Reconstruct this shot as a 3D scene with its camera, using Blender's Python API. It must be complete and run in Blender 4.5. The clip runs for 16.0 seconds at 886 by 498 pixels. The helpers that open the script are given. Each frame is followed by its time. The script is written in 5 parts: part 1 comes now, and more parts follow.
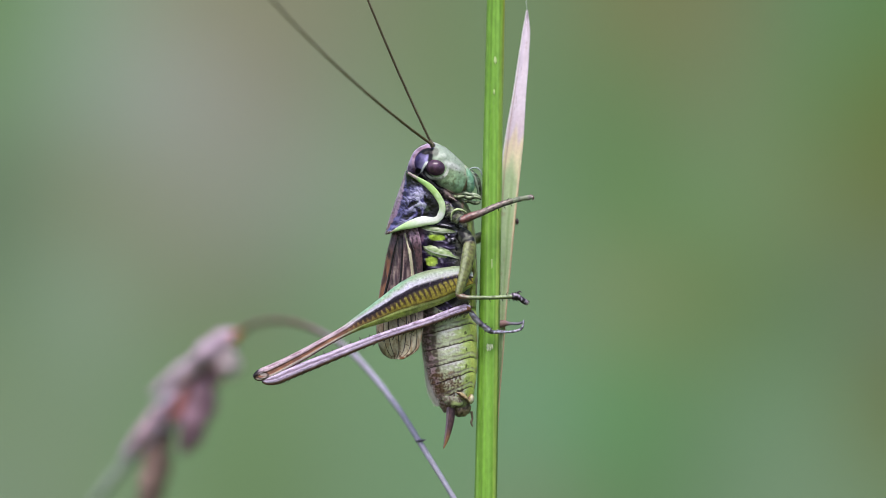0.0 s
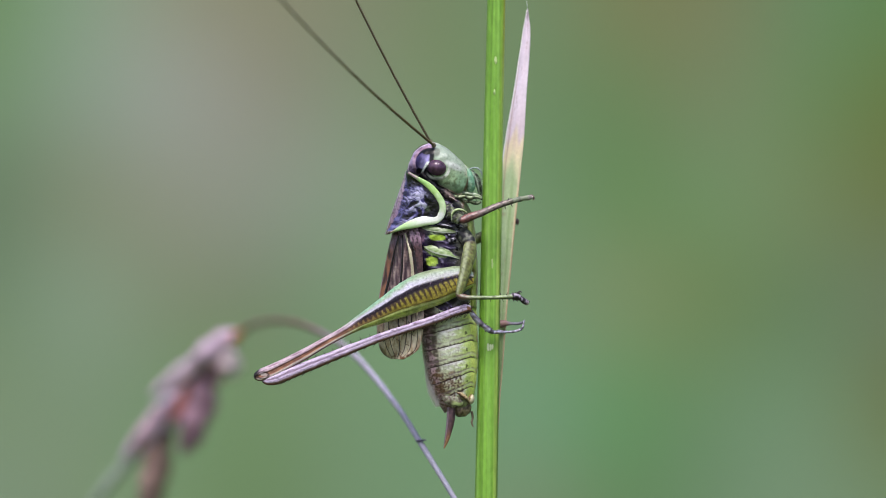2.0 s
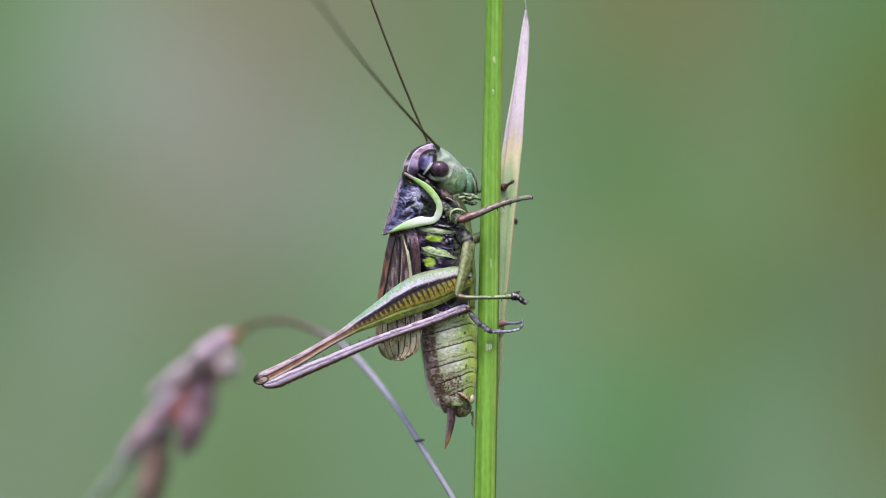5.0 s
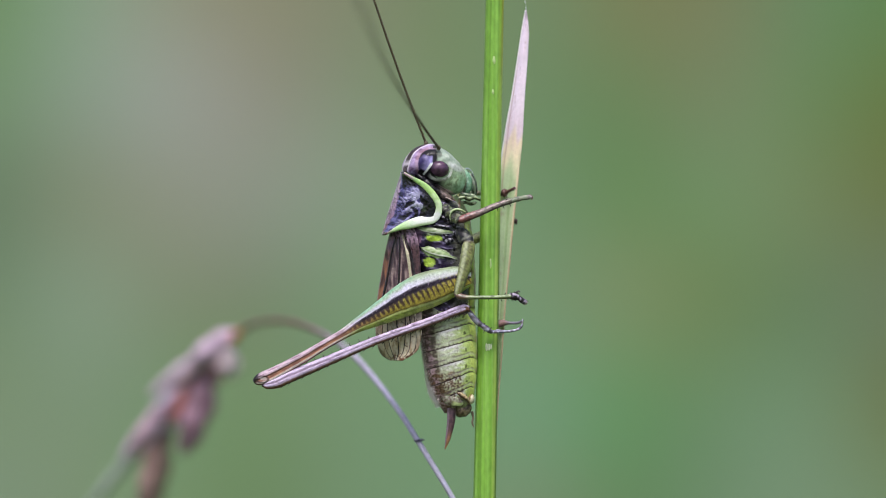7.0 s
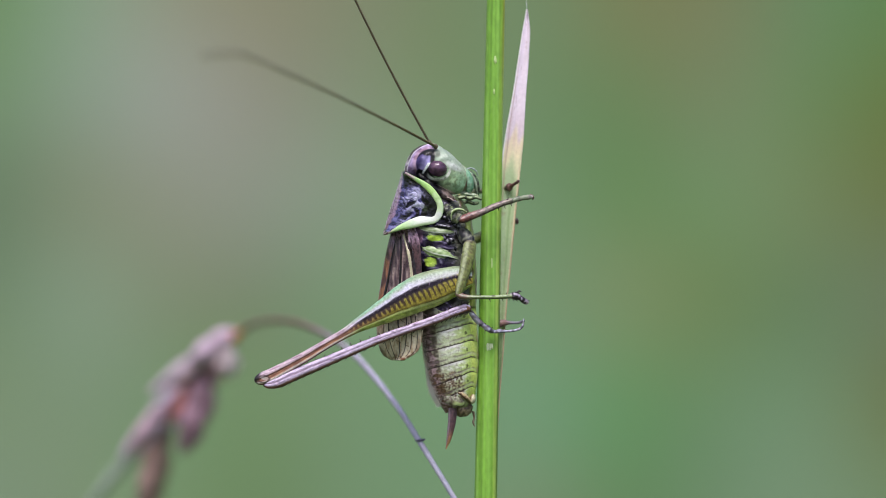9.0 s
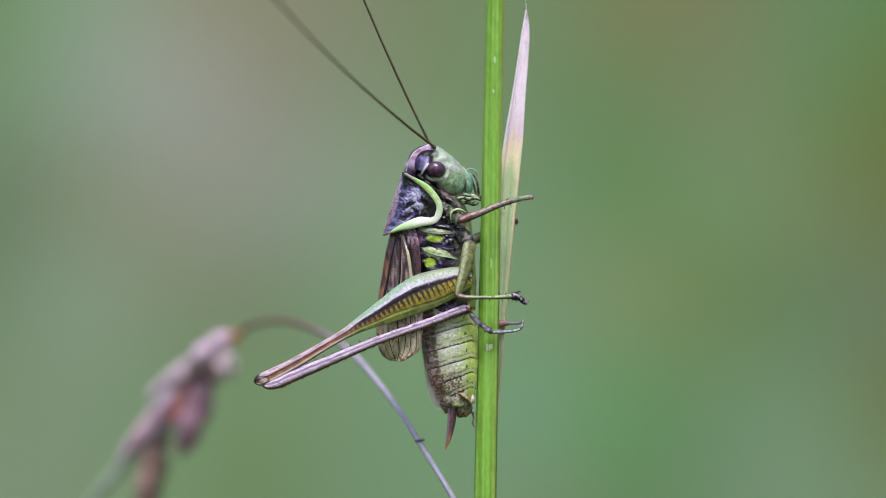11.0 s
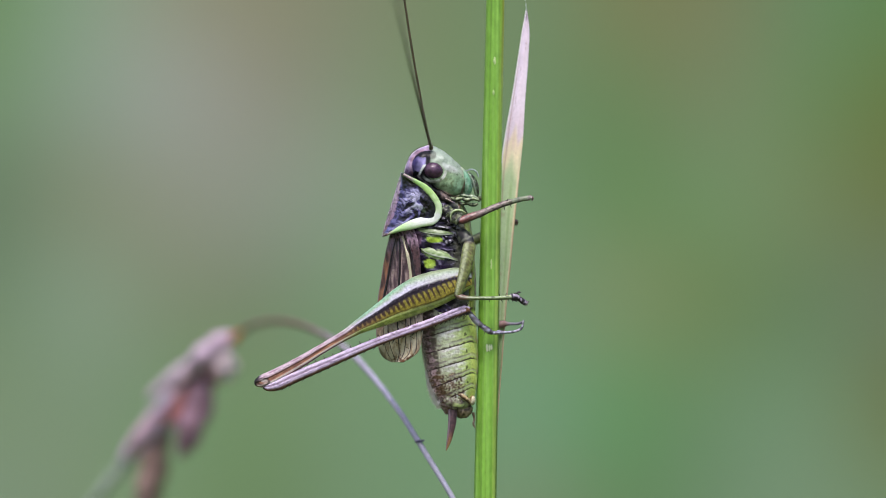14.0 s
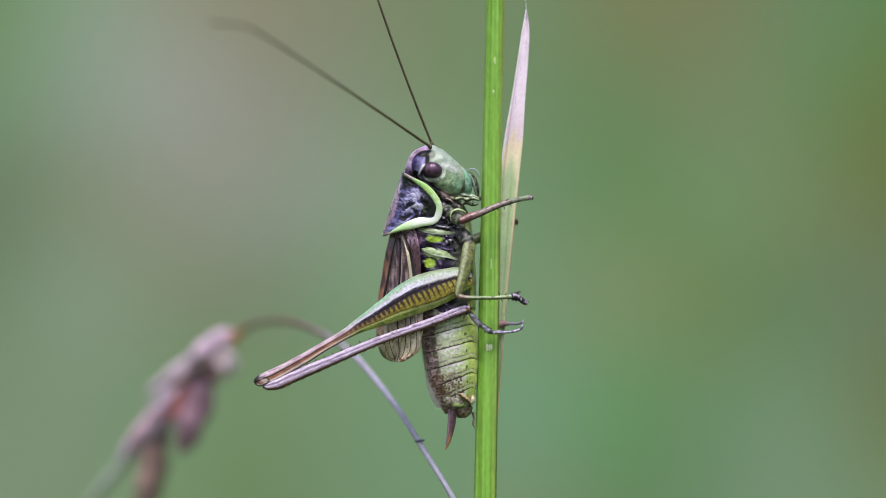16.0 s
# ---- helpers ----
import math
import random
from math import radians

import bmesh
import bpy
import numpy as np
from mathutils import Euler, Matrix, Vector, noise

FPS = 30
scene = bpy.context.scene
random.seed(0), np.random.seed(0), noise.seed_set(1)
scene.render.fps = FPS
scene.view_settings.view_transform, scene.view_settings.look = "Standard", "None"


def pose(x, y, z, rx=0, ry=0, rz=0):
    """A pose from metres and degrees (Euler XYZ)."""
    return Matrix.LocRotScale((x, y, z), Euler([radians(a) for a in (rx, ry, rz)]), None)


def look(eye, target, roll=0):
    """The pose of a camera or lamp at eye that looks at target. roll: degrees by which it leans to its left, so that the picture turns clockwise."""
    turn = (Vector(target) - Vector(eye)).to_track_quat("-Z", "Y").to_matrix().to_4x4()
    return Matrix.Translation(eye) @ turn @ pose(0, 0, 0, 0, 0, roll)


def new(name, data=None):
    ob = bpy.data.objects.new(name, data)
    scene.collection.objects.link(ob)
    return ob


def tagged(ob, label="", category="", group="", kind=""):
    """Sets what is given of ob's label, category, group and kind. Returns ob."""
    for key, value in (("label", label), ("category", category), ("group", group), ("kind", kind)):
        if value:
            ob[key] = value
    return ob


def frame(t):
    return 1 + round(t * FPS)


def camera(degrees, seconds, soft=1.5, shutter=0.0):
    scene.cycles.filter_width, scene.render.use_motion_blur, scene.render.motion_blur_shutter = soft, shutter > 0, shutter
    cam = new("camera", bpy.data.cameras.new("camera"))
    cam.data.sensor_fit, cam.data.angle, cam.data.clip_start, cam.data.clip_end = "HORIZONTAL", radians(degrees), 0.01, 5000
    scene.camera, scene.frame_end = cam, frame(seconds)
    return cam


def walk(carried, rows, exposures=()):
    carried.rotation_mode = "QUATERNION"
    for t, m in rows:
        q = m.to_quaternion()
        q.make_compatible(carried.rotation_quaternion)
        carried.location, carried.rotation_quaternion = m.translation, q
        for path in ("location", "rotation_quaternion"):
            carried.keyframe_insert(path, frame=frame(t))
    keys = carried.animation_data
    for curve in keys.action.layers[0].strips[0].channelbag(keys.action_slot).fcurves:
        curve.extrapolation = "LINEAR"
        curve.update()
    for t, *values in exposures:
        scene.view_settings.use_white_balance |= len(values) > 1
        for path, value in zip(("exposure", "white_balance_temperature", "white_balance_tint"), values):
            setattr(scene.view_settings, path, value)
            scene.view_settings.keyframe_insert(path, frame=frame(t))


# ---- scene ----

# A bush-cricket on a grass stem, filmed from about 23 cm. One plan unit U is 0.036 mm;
# u runs to the right, v downwards, w away from the lens.
U = 0.000036
DIST = 6385 * U
Z0 = 0.45


def lp(u, v, w=0.0):
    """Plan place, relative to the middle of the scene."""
    k = 1 + w * U / DIST
    return Vector(((u - 784) * U * k, w * U, (441 - v) * U * k))



# ---- camera ----
cam = camera(14, 16.0, soft=0.6, shutter=0.5)
cam.data.dof.use_dof = True
cam.data.dof.focus_distance = DIST - 45 * U
cam.data.dof.aperture_fstop = 18

# slow drift of the camera, in plan units: seconds, right, down
DRIFT = [(0, 0, 0), (1.5, 0, 0), (2.1, -0.8, 0), (3.0, -1, 0), (3.5, -0.3, 0), (4.0, 0.4, -0.7), (4.2, 0.8, -0.5),
         (6.3, 2, 0.4), (7.0, 2, 0.4), (7.5, 0.2, 0.2), (8.0, 0, 0.8), (8.5, 0.2, 0), (9.0, 0, 0.8), (9.3, 0.3, 0.6),
         (11.3, 1.3, 0.2), (12.0, 2.6, 0.2), (12.5, 2, 0), (13.0, 2, -0.2), (13.5, 1, -0.2), (14.0, 1, -1), (14.5, 2, -1.8),
         (15.0, 2.5, -1.8), (15.5, 2, -0.6), (16.0, 1, -0.3)]
walk(cam, [(t, pose(a * U, -DIST, Z0 - b * U, 90, 0, 0)) for t, a, b in DRIFT], [(0, 0.58, 6350, 17), (16, 0.58, 6350, 17)])

# ---- world and light: a bright overcast day ----
world = bpy.data.worlds.new("sky")
scene.world = world
world.use_nodes = True
wn = world.node_tree
sky = wn.nodes.new("ShaderNodeTexSky")
sky.sky_type = "NISHITA"
sky.sun_disc = False
sky.sun_elevation, sky.sun_rotation = radians(58), radians(200)
sky.air_density, sky.dust_density = 1.0, 3.0
wn.links.new(sky.outputs[0], wn.nodes["Background"].inputs[0])
wn.nodes["Background"].inputs[1].default_value = 0.11

sun = new("sun", bpy.data.lights.new("sun", "SUN"))
sun.data.energy, sun.data.angle, sun.data.color = 2.2, radians(24), (1.0, 0.97, 0.94)
sun.matrix_world = look((0.12, -0.85, 1.6), (0, 0, 0.0))


# ---- helpers for meshes and materials ----
def rgb(r, g, b):
    """Linear colour from 0-255 values."""
    return tuple(((c / 255 + 0.055) / 1.055) ** 2.4 if c > 10 else c / 255 / 12.92 for c in (r, g, b))


def mix(a, b, f):
    f = min(1.0, max(0.0, f))
    return tuple(x + (y - x) * f for x, y in zip(a, b))


def step(a, b, x):
    f = min(1.0, max(0.0, (x - a) / (b - a)))
    return f * f * (3 - 2 * f)


def band(x, c, half, soft):
    return 1 - step(half, half + soft, abs(x - c))


def interp(rows, s):
    """Smooth value of evenly spaced rows at s in 0..1 (Catmull-Rom)."""
    n = len(rows) - 1
    x = min(max(s, 0.0), 1.0) * n
    i = min(int(x), n - 1)
    f = x - i
    p0, p1, p2, p3 = rows[max(i - 1, 0)], rows[i], rows[i + 1], rows[min(i + 2, n)]
    return tuple(0.5 * (2 * b + (c - a) * f + (2 * a - 5 * b + 4 * c - d) * f * f + (3 * b - a - 3 * c + d) * f ** 3)
                 for a, b, c, d in zip(p0, p1, p2, p3))


TINT = "tint"


def loft(rows, n=24, m=None, paint=None, lump=0.0, lumpsize=20.0, shape=None, axis=None):
    """A closed limb through rows (u, v, w, half-width in the plan, half-width in depth).
    paint(s, a, u, v, w): colour; a is the side, +1 the upper (or left) edge, -1 the other one.
    shape(s, a): the half-width's factor and the shift along the limb."""
    m = m or (len(rows) - 1) * 5
    bm = bmesh.new()
    tint = bm.verts.layers.float_color.new(TINT)
    rings = []
    pts = [interp(rows, i / m) for i in range(m + 1)]
    last = None
    for i, (u, v, w, r, d) in enumerate(pts):
        a, b = pts[max(i - 1, 0)], pts[min(i + 1, m)]
        t = axis or Vector((b[0] - a[0], b[2] - a[2], a[1] - b[1])).normalized()
        side = t.cross(Vector((0, 1, 0)))
        side = side.normalized() if side.length > 1e-4 else Vector((1, 0, 0))
        if last is None:
            if side.z < 0 and abs(t.x) > abs(t.z) or side.x > 0 and abs(t.z) >= abs(t.x):
                side = -side
        elif side.dot(last) < 0:
            side = -side
        last = side
        deep = side.cross(t).normalized()
        if deep.y < 0:
            deep = -deep
        ring = []
        for j in range(n):
            th = 2 * math.pi * j / n
            k, shift = shape(i / m, math.cos(th)) if shape else (1, 0)
            off = side * (math.cos(th) * max(r, 0.05) * k) + deep * (-math.sin(th) * max(d, 0.05) * k)
            p = lp(u, v, w) + off * U + t * (shift * U)
            if lump:
                p += off * U * lump * noise.noise(p / (lumpsize * U))
            vert = bm.verts.new(p)
            if paint:
                vert[tint] = (*paint(i / m, math.cos(th), p.x / U + 784, 441 - p.z / U, p.y / U), 1)
            ring.append(vert)
        rings.append(ring)
    for a, b in zip(rings, rings[1:]):
        for j in range(n):
            bm.faces.new((a[j], a[(j + 1) % n], b[(j + 1) % n], b[j]))
    bm.faces.new(rings[0][::-1])
    bm.faces.new(rings[-1])
    bmesh.ops.recalc_face_normals(bm, faces=bm.faces[:])
    return bm


def bent(u, v, size, seed):
    """Ridged noise in -1..1: sharp crests, broad hollows."""
    return 1 - 2.6 * abs(noise.noise(Vector((u / size, v / size, seed))))


def sheet(place, nu, nv, paint=None):
    """An open surface place(s, q) -> plan (u, v, w), s and q in 0..1."""
    bm = bmesh.new()
    tint = bm.verts.layers.float_color.new(TINT)
    grid = []
    for i in range(nu + 1):
        line = []
        for j in range(nv + 1):
            s, q = i / nu, j / nv
            uvw = place(s, q)
            vert = bm.verts.new(lp(*uvw))
            if paint:
                vert[tint] = (*paint(s, q, *uvw), 1)
            line.append(vert)
        grid.append(line)
    for i in range(nu):
        for j in range(nv):
            bm.faces.new((grid[i][j], grid[i + 1][j], grid[i + 1][j + 1], grid[i][j + 1]))
    bmesh.ops.recalc_face_normals(bm, faces=bm.faces[:])
    return bm


def ball(u, v, w, ru, rv, rw, turn=0.0, paint=None, lump=0.0, lumpsize=10.0, n=20):
    """A rounded lump, its long axis turned clockwise by turn degrees in the plan."""
    c, s = math.cos(radians(turn)), math.sin(radians(turn))
    rows = []
    for i in range(9):
        k = -math.cos(math.pi * i / 8)
        r = max(math.sin(math.pi * i / 8), 0.03)
        rows.append((u + c * ru * k, v + s * ru * k, w, rv * r, rw * r))
    return loft(rows, n, 16, paint, lump, lumpsize)


def part(name, bm, material, parent=None, label="", thick=0.0, smooth=True):
    mesh = bpy.data.meshes.new(name)
    bm.to_mesh(mesh)
    bm.free()
    if smooth:
        mesh.polygons.foreach_set("use_smooth", [True] * len(mesh.polygons))
    mesh.materials.append(material)
    ob = new(name, mesh)
    if parent:
        ob.parent = parent
    if label:
        ob["label"] = label
    if thick:
        solid = ob.modifiers.new("thickness", "SOLIDIFY")
        solid.thickness, solid.offset = thick * U, 0
    return ob


class Shader:
    """A small builder of node materials."""

    def __init__(self, name, rough=0.5, specular=0.5):
        self.mat = bpy.data.materials.new(name)
        self.mat.use_nodes = True
        self.tree = self.mat.node_tree
        self.bsdf = self.tree.nodes["Principled BSDF"]
        self.bsdf.inputs["Roughness"].default_value = rough
        self.bsdf.inputs["Specular IOR Level"].default_value = specular
        self.coord = self.node("ShaderNodeTexCoord").outputs["Object"]

    def node(self, kind, **values):
        node = self.tree.nodes.new(kind)
        for key, value in values.items():
            node.inputs[key].default_value = value
        return node

    def link(self, a, b):
        self.tree.links.new(a, b)

    def noise(self, size, detail=3.0, stretch=(1, 1, 1), rough=0.55):
        mapping = self.node("ShaderNodeMapping", Scale=stretch)
        self.link(self.coord, mapping.inputs["Vector"])
        node = self.node("ShaderNodeTexNoise", Scale=1 / size, Detail=detail, Roughness=rough)
        self.link(mapping.outputs[0], node.inputs["Vector"])
        return node.outputs["Fac"]

    def ramp(self, value, stops):
        node = self.tree.nodes.new("ShaderNodeValToRGB")
        while len(node.color_ramp.elements) < len(stops):
            node.color_ramp.elements.new(0.5)
        for e, (p, c) in zip(node.color_ramp.elements, stops):
            e.position, e.color = p, (*c, 1)
        self.link(value, node.inputs[0])
        return node.outputs[0]

    def blend(self, a, b, how="MULTIPLY", f=1.0):
        node = self.tree.nodes.new("ShaderNodeMix")
        node.data_type, node.blend_type = "RGBA", how
        for socket, value in ((node.inputs[0], f), (node.inputs[6], a), (node.inputs[7], b)):
            if isinstance(value, (int, float)):
                socket.default_value = value
            elif isinstance(value, tuple):
                socket.default_value = (*value, 1)
            else:
                self.link(value, socket)
        return node.outputs[2]

    def bump(self, value, height, strength=1.0):
        node = self.node("ShaderNodeBump", Strength=strength, Distance=height)
        self.link(value, node.inputs["Height"])
        if self.bsdf.inputs["Normal"].is_linked:
            self.link(self.bsdf.inputs["Normal"].links[0].from_socket, node.inputs["Normal"])
        self.link(node.outputs[0], self.bsdf.inputs["Normal"])

    def colour(self, socket):
        self.link(socket, self.bsdf.inputs["Base Color"])
        return self


def painted(name, rough=0.42, specular=0.5, grain=0.25, grainsize=4, spot=0.15, bump=1.2, bumpsize=8, sheen=0.0, bloom=0.0):
    """Cuticle or plant skin: the tint of the mesh with grain, mottling and fine relief."""
    sh = Shader(name, rough, specular)
    attr = sh.tree.nodes.new("ShaderNodeAttribute")
    attr.attribute_name = TINT
    g = sh.ramp(sh.noise(grainsize * U, 5, rough=0.65), [(0.32, (1 - grain,) * 3), (0.68, (1 + grain * 0.7,) * 3)])
    c = sh.blend(attr.outputs["Color"], g)
    m = sh.ramp(sh.noise(30 * U, 4), [(0.35, (1 - spot,) * 3), (0.65, (1 + spot * 0.5,) * 3)])
    sh.colour(sh.blend(c, m))
    r = sh.ramp(sh.noise(14 * U, 3), [(0.3, (rough * 0.75,) * 3), (0.7, (min(1, rough * 1.3),) * 3)])
    sh.link(r, sh.bsdf.inputs["Roughness"])
    sh.bump(sh.noise(bumpsize * U, 4), bump * U)
    sh.bump(sh.noise(2.6 * U, 2), 0.35 * U)
    if bloom:
        sh.bsdf.inputs["Sheen Weight"].default_value = bloom
        sh.bsdf.inputs["Sheen Roughness"].default_value = 0.35
        sh.bsdf.inputs["Sheen Tint"].default_value = (0.78, 0.7, 1.0, 1)
    if sheen:
        sh.bsdf.inputs["Coat Weight"].default_value = sheen
        sh.bsdf.inputs["Coat Roughness"].default_value = 0.2
    return sh.mat


# ---- materials ----
CUTICLE = painted("cuticle", 0.36, 0.5, 0.26, 4, 0.15, 1.8, 7, bloom=0.12)
SHINY = painted("shiny_dark_cuticle", 0.3, 0.3, 0.3, 4, 0.3, 1.2, 6, 0.04)
LEG = painted("leg_cuticle", 0.4, 0.5, 0.28, 4, 0.14, 1.3, 5, bloom=0.16)
WING = painted("wing_membrane", 0.34, 0.5, 0.2, 4, 0.18, 1.2, 6, bloom=0.2)
SHIELD = painted("shield_cuticle", 0.26, 0.55, 0.22, 4, 0.25, 1.0, 6, 0.3, 0.16)
HEAD = painted("head_cuticle", 0.38, 0.36, 0.2, 4, 0.1, 1.0, 9, bloom=0.14)
RIM = painted("rim_cuticle", 0.34, 0.5, 0.07, 4, 0.05, 0.5, 8)
BELLY = painted("belly_cuticle", 0.34, 0.5, 0.2, 4, 0.12, 1.1, 9, bloom=0.14)
PLANT = painted("plant", 0.5, 0.35, 0.18, 8, 0.12, 1.2, 8)
DRY = painted("dry_leaf", 0.6, 0.3, 0.08, 6, 0.06, 0.7, 7)


def make_eye():
    sh = Shader("compound_eye", 0.22, 0.6)
    sh.colour(sh.ramp(sh.noise(10 * U, 2), [(0.3, rgb(54, 36, 54)), (0.7, rgb(90, 62, 84))]))
    cell = sh.node("ShaderNodeTexVoronoi", Scale=1 / (1.6 * U))
    sh.link(sh.coord, cell.inputs["Vector"])
    sh.bump(cell.outputs["Distance"], 0.3 * U, 0.6)
    return sh.mat


def make_stem():
    sh = Shader("green_stem", 0.4, 0.45)
    c = sh.ramp(sh.noise(9 * U, 3, (1, 1, 0.006)), [(0.3, rgb(108, 160, 50)), (0.5, rgb(124, 175, 66)), (0.7, rgb(144, 190, 92))])
    attr = sh.tree.nodes.new("ShaderNodeAttribute")
    attr.attribute_name = TINT
    c = sh.blend(c, attr.outputs["Color"], "MULTIPLY", 1.0)
    g = sh.ramp(sh.noise(7 * U, 4, (1, 1, 0.35)), [(0.3, (0.84,) * 3), (0.7, (1.12,) * 3)])
    sh.colour(sh.blend(c, g))
    sh.bump(sh.noise(6 * U, 3, (1, 1, 0.01)), 2.2 * U)
    sh.bump(sh.noise(3 * U, 3, (1, 1, 0.5)), 0.5 * U)
    return sh.mat


def make_backdrop():
    """Distant meadow: broad soft patches of green, olive and straw that melt into each other."""
    sh = Shader("distant_meadow", 0.95, 0.0)

    def vec(op, a, b=None, scale=None):
        node = sh.tree.nodes.new("ShaderNodeVectorMath")
        node.operation = op
        for socket, value in ((node.inputs[0], a), (node.inputs[1], b), (node.inputs[3], scale)):
            if isinstance(value, (tuple, int, float)):
                socket.default_value = value
            elif value is not None:
                sh.link(value, socket)
        return node

    def calc(op, a, b=0.0):
        node = sh.tree.nodes.new("ShaderNodeMath")
        node.operation = op
        for socket, value in ((node.inputs[0], a), (node.inputs[1], b)):
            if isinstance(value, (int, float)):
                socket.default_value = value
            else:
                sh.link(value, socket)
        return node.outputs[0]
    wobble = sh.node("ShaderNodeTexNoise", Scale=9.0, Detail=1.0)
    sh.link(sh.coord, wobble.inputs["Vector"])
    shift = vec("SCALE", vec("SUBTRACT", wobble.outputs["Color"], (0.5, 0.5, 0.5)).outputs[0], None, 0.02).outputs[0]
    flat = vec("MULTIPLY", vec("ADD", sh.coord, shift).outputs[0], (1.0, 0.0, 1.0)).outputs[0]
    # a thin even green fills all that the patches leave
    total, weight = vec("SCALE", rgb(110, 136, 96), None, 0.01).outputs[0], 0.01
    for x, z, r, colour in PATCHES:
        d = vec("SUBTRACT", flat, (x, 0.0, z)).outputs[0]
        d = vec("DOT_PRODUCT", d, d).outputs["Value"]
        w = calc("EXPONENT", calc("MULTIPLY", d, -1 / (r * r)))
        c = vec("SCALE", rgb(*colour), None, w).outputs[0]
        total = vec("ADD", total, c).outputs[0]
        weight = calc("ADD", w, weight)
    c = vec("SCALE", total, None, calc("DIVIDE", 1.0, weight)).outputs[0]
    g = sh.ramp(sh.noise(0.05, 2), [(0.3, (0.97,) * 3), (0.7, (1.03,) * 3)])
    sh.colour(sh.blend(c, g))
    return sh.mat


# colours of the distant meadow, from its top row down; the patches lie 47 mm apart across and 52 mm apart upwards
TOP_ROWS = [[(102, 135, 84), (130, 156, 130), (140, 142, 119), (134, 133, 106), (127, 133, 107), (113, 131, 93), (110, 137, 103), (119, 121, 80), (118, 122, 88), (101, 132, 96), (92, 129, 77)],
            [(109, 139, 100), (134, 153, 133), (155, 162, 153), (139, 135, 118), (123, 140, 114), (115, 135, 93), (108, 136, 99), (100, 131, 83), (120, 131, 100), (99, 134, 88), (101, 113, 60)]]
MID_ROWS = [[(95, 120, 94), (126, 134, 105), (135, 139, 120), (139, 148, 134), (134, 153, 129), (125, 154, 118), (107, 139, 104), (93, 128, 74), (108, 143, 101), (116, 132, 93), (102, 113, 64)],
            [(101, 125, 92), (134, 156, 133), (121, 134, 103), (114, 126, 99), (113, 145, 109), (122, 151, 110), (111, 141, 107), (129, 141, 103), (104, 125, 73), (95, 124, 89), (107, 122, 98)]]
LOW_ROWS = [[(122, 144, 110), (122, 143, 115), (112, 141, 105), (109, 140, 93), (116, 143, 111), (108, 144, 101), (115, 157, 125), (87, 139, 81), (106, 136, 101), (110, 142, 110), (103, 108, 62)],
            [(123, 145, 119), (120, 139, 109), (114, 143, 102), (103, 129, 87), (112, 140, 106), (113, 147, 109), (118, 137, 107), (93, 130, 83), (108, 136, 104), (117, 143, 114), (111, 135, 98)]]
PATCHES = [((i - 5) * 0.0471, 0.1298 - j * 0.05194, 0.037, colour) for j, row in enumerate(TOP_ROWS + MID_ROWS + LOW_ROWS) for i, colour in enumerate(row)]
EYE = make_eye()
STEM = make_stem()
BACKDROP = make_backdrop()


def make_ground():
    sh = Shader("meadow_soil", 0.95, 0.1)
    c = sh.ramp(sh.noise(0.05, 5), [(0.3, rgb(58, 62, 34)), (0.5, rgb(74, 92, 44)), (0.7, rgb(104, 110, 66))])
    sh.colour(c)
    sh.bump(sh.noise(0.02, 5), 0.01)
    return sh.mat


def make_grass():
    sh = Shader("grass", 0.55, 0.3)
    geo = sh.tree.nodes.new("ShaderNodeNewGeometry")
    sh.colour(sh.ramp(geo.outputs["Random Per Island"], [(0.0, rgb(70, 104, 44)), (0.6, rgb(100, 132, 62)), (1.0, rgb(150, 146, 98))]))
    return sh.mat


# ---- the meadow ----
def build_ground():
    bm = bmesh.new()
    bmesh.ops.create_grid(bm, x_segments=60, y_segments=60, size=60)
    for v in bm.verts:
        v.co.z = 0.05 * noise.noise(v.co * 0.2) - 0.02
    ground = part("ground", bm, make_ground())
    tagged(ground, "mossy green meadow ground under long grass", "ground", kind="structure")


def build_backdrop():
    bm = bmesh.new()
    n = 24
    rows = []
    for i in range(n + 1):
        a = radians(-70 + 140 * i / n)
        rows.append([bm.verts.new((1.9 * math.sin(a), 1.9 * math.cos(a) - 1.9, z)) for z in (-0.6, -0.2, 0.2, 0.5, 0.8)])
    for a, b in zip(rows, rows[1:]):
        for j in range(4):
            bm.faces.new((a[j], b[j], b[j + 1], a[j + 1]))
    back = part("backdrop", bm, BACKDROP)
    back.location = (0, 1.65, Z0)
    tagged(back, "soft green and olive meadow in the far distance", "backdrop", kind="structure")


def build_grass():
    rnd = random.Random(4)
    verts, faces = [], []
    for _ in range(9000):
        x, y = rnd.uniform(-1.6, 1.6), rnd.uniform(-1.4, 1.5)
        if abs(x) < 0.12 and y < 0.1:
            continue
        h, lean, turn = rnd.uniform(0.12, 0.34), rnd.uniform(0.02, 0.12), rnd.uniform(0, 6.28)
        half = rnd.uniform(0.0012, 0.0025)
        base = len(verts)
        for k in range(4):
            f = k / 3
            px, py = x + math.cos(turn) * lean * f * f, y + math.sin(turn) * lean * f * f
            for side in (-1, 1):
                wide = half * (1 - f * 0.92) * side
                verts.append((px - math.sin(turn) * wide, py + math.cos(turn) * wide, h * f * (1 - 0.2 * f) - 0.03))
        for k in range(3):
            a = base + 2 * k
            faces.append((a, a + 1, a + 3, a + 2))
    mesh = bpy.data.meshes.new("meadow_grass")
    mesh.from_pydata(verts, [], faces)
    mesh.materials.append(make_grass())
    tagged(new("meadow_grass", mesh), "short green and straw-coloured meadow grass blades", "grass", kind="stuff")


build_ground()
build_backdrop()
build_grass()


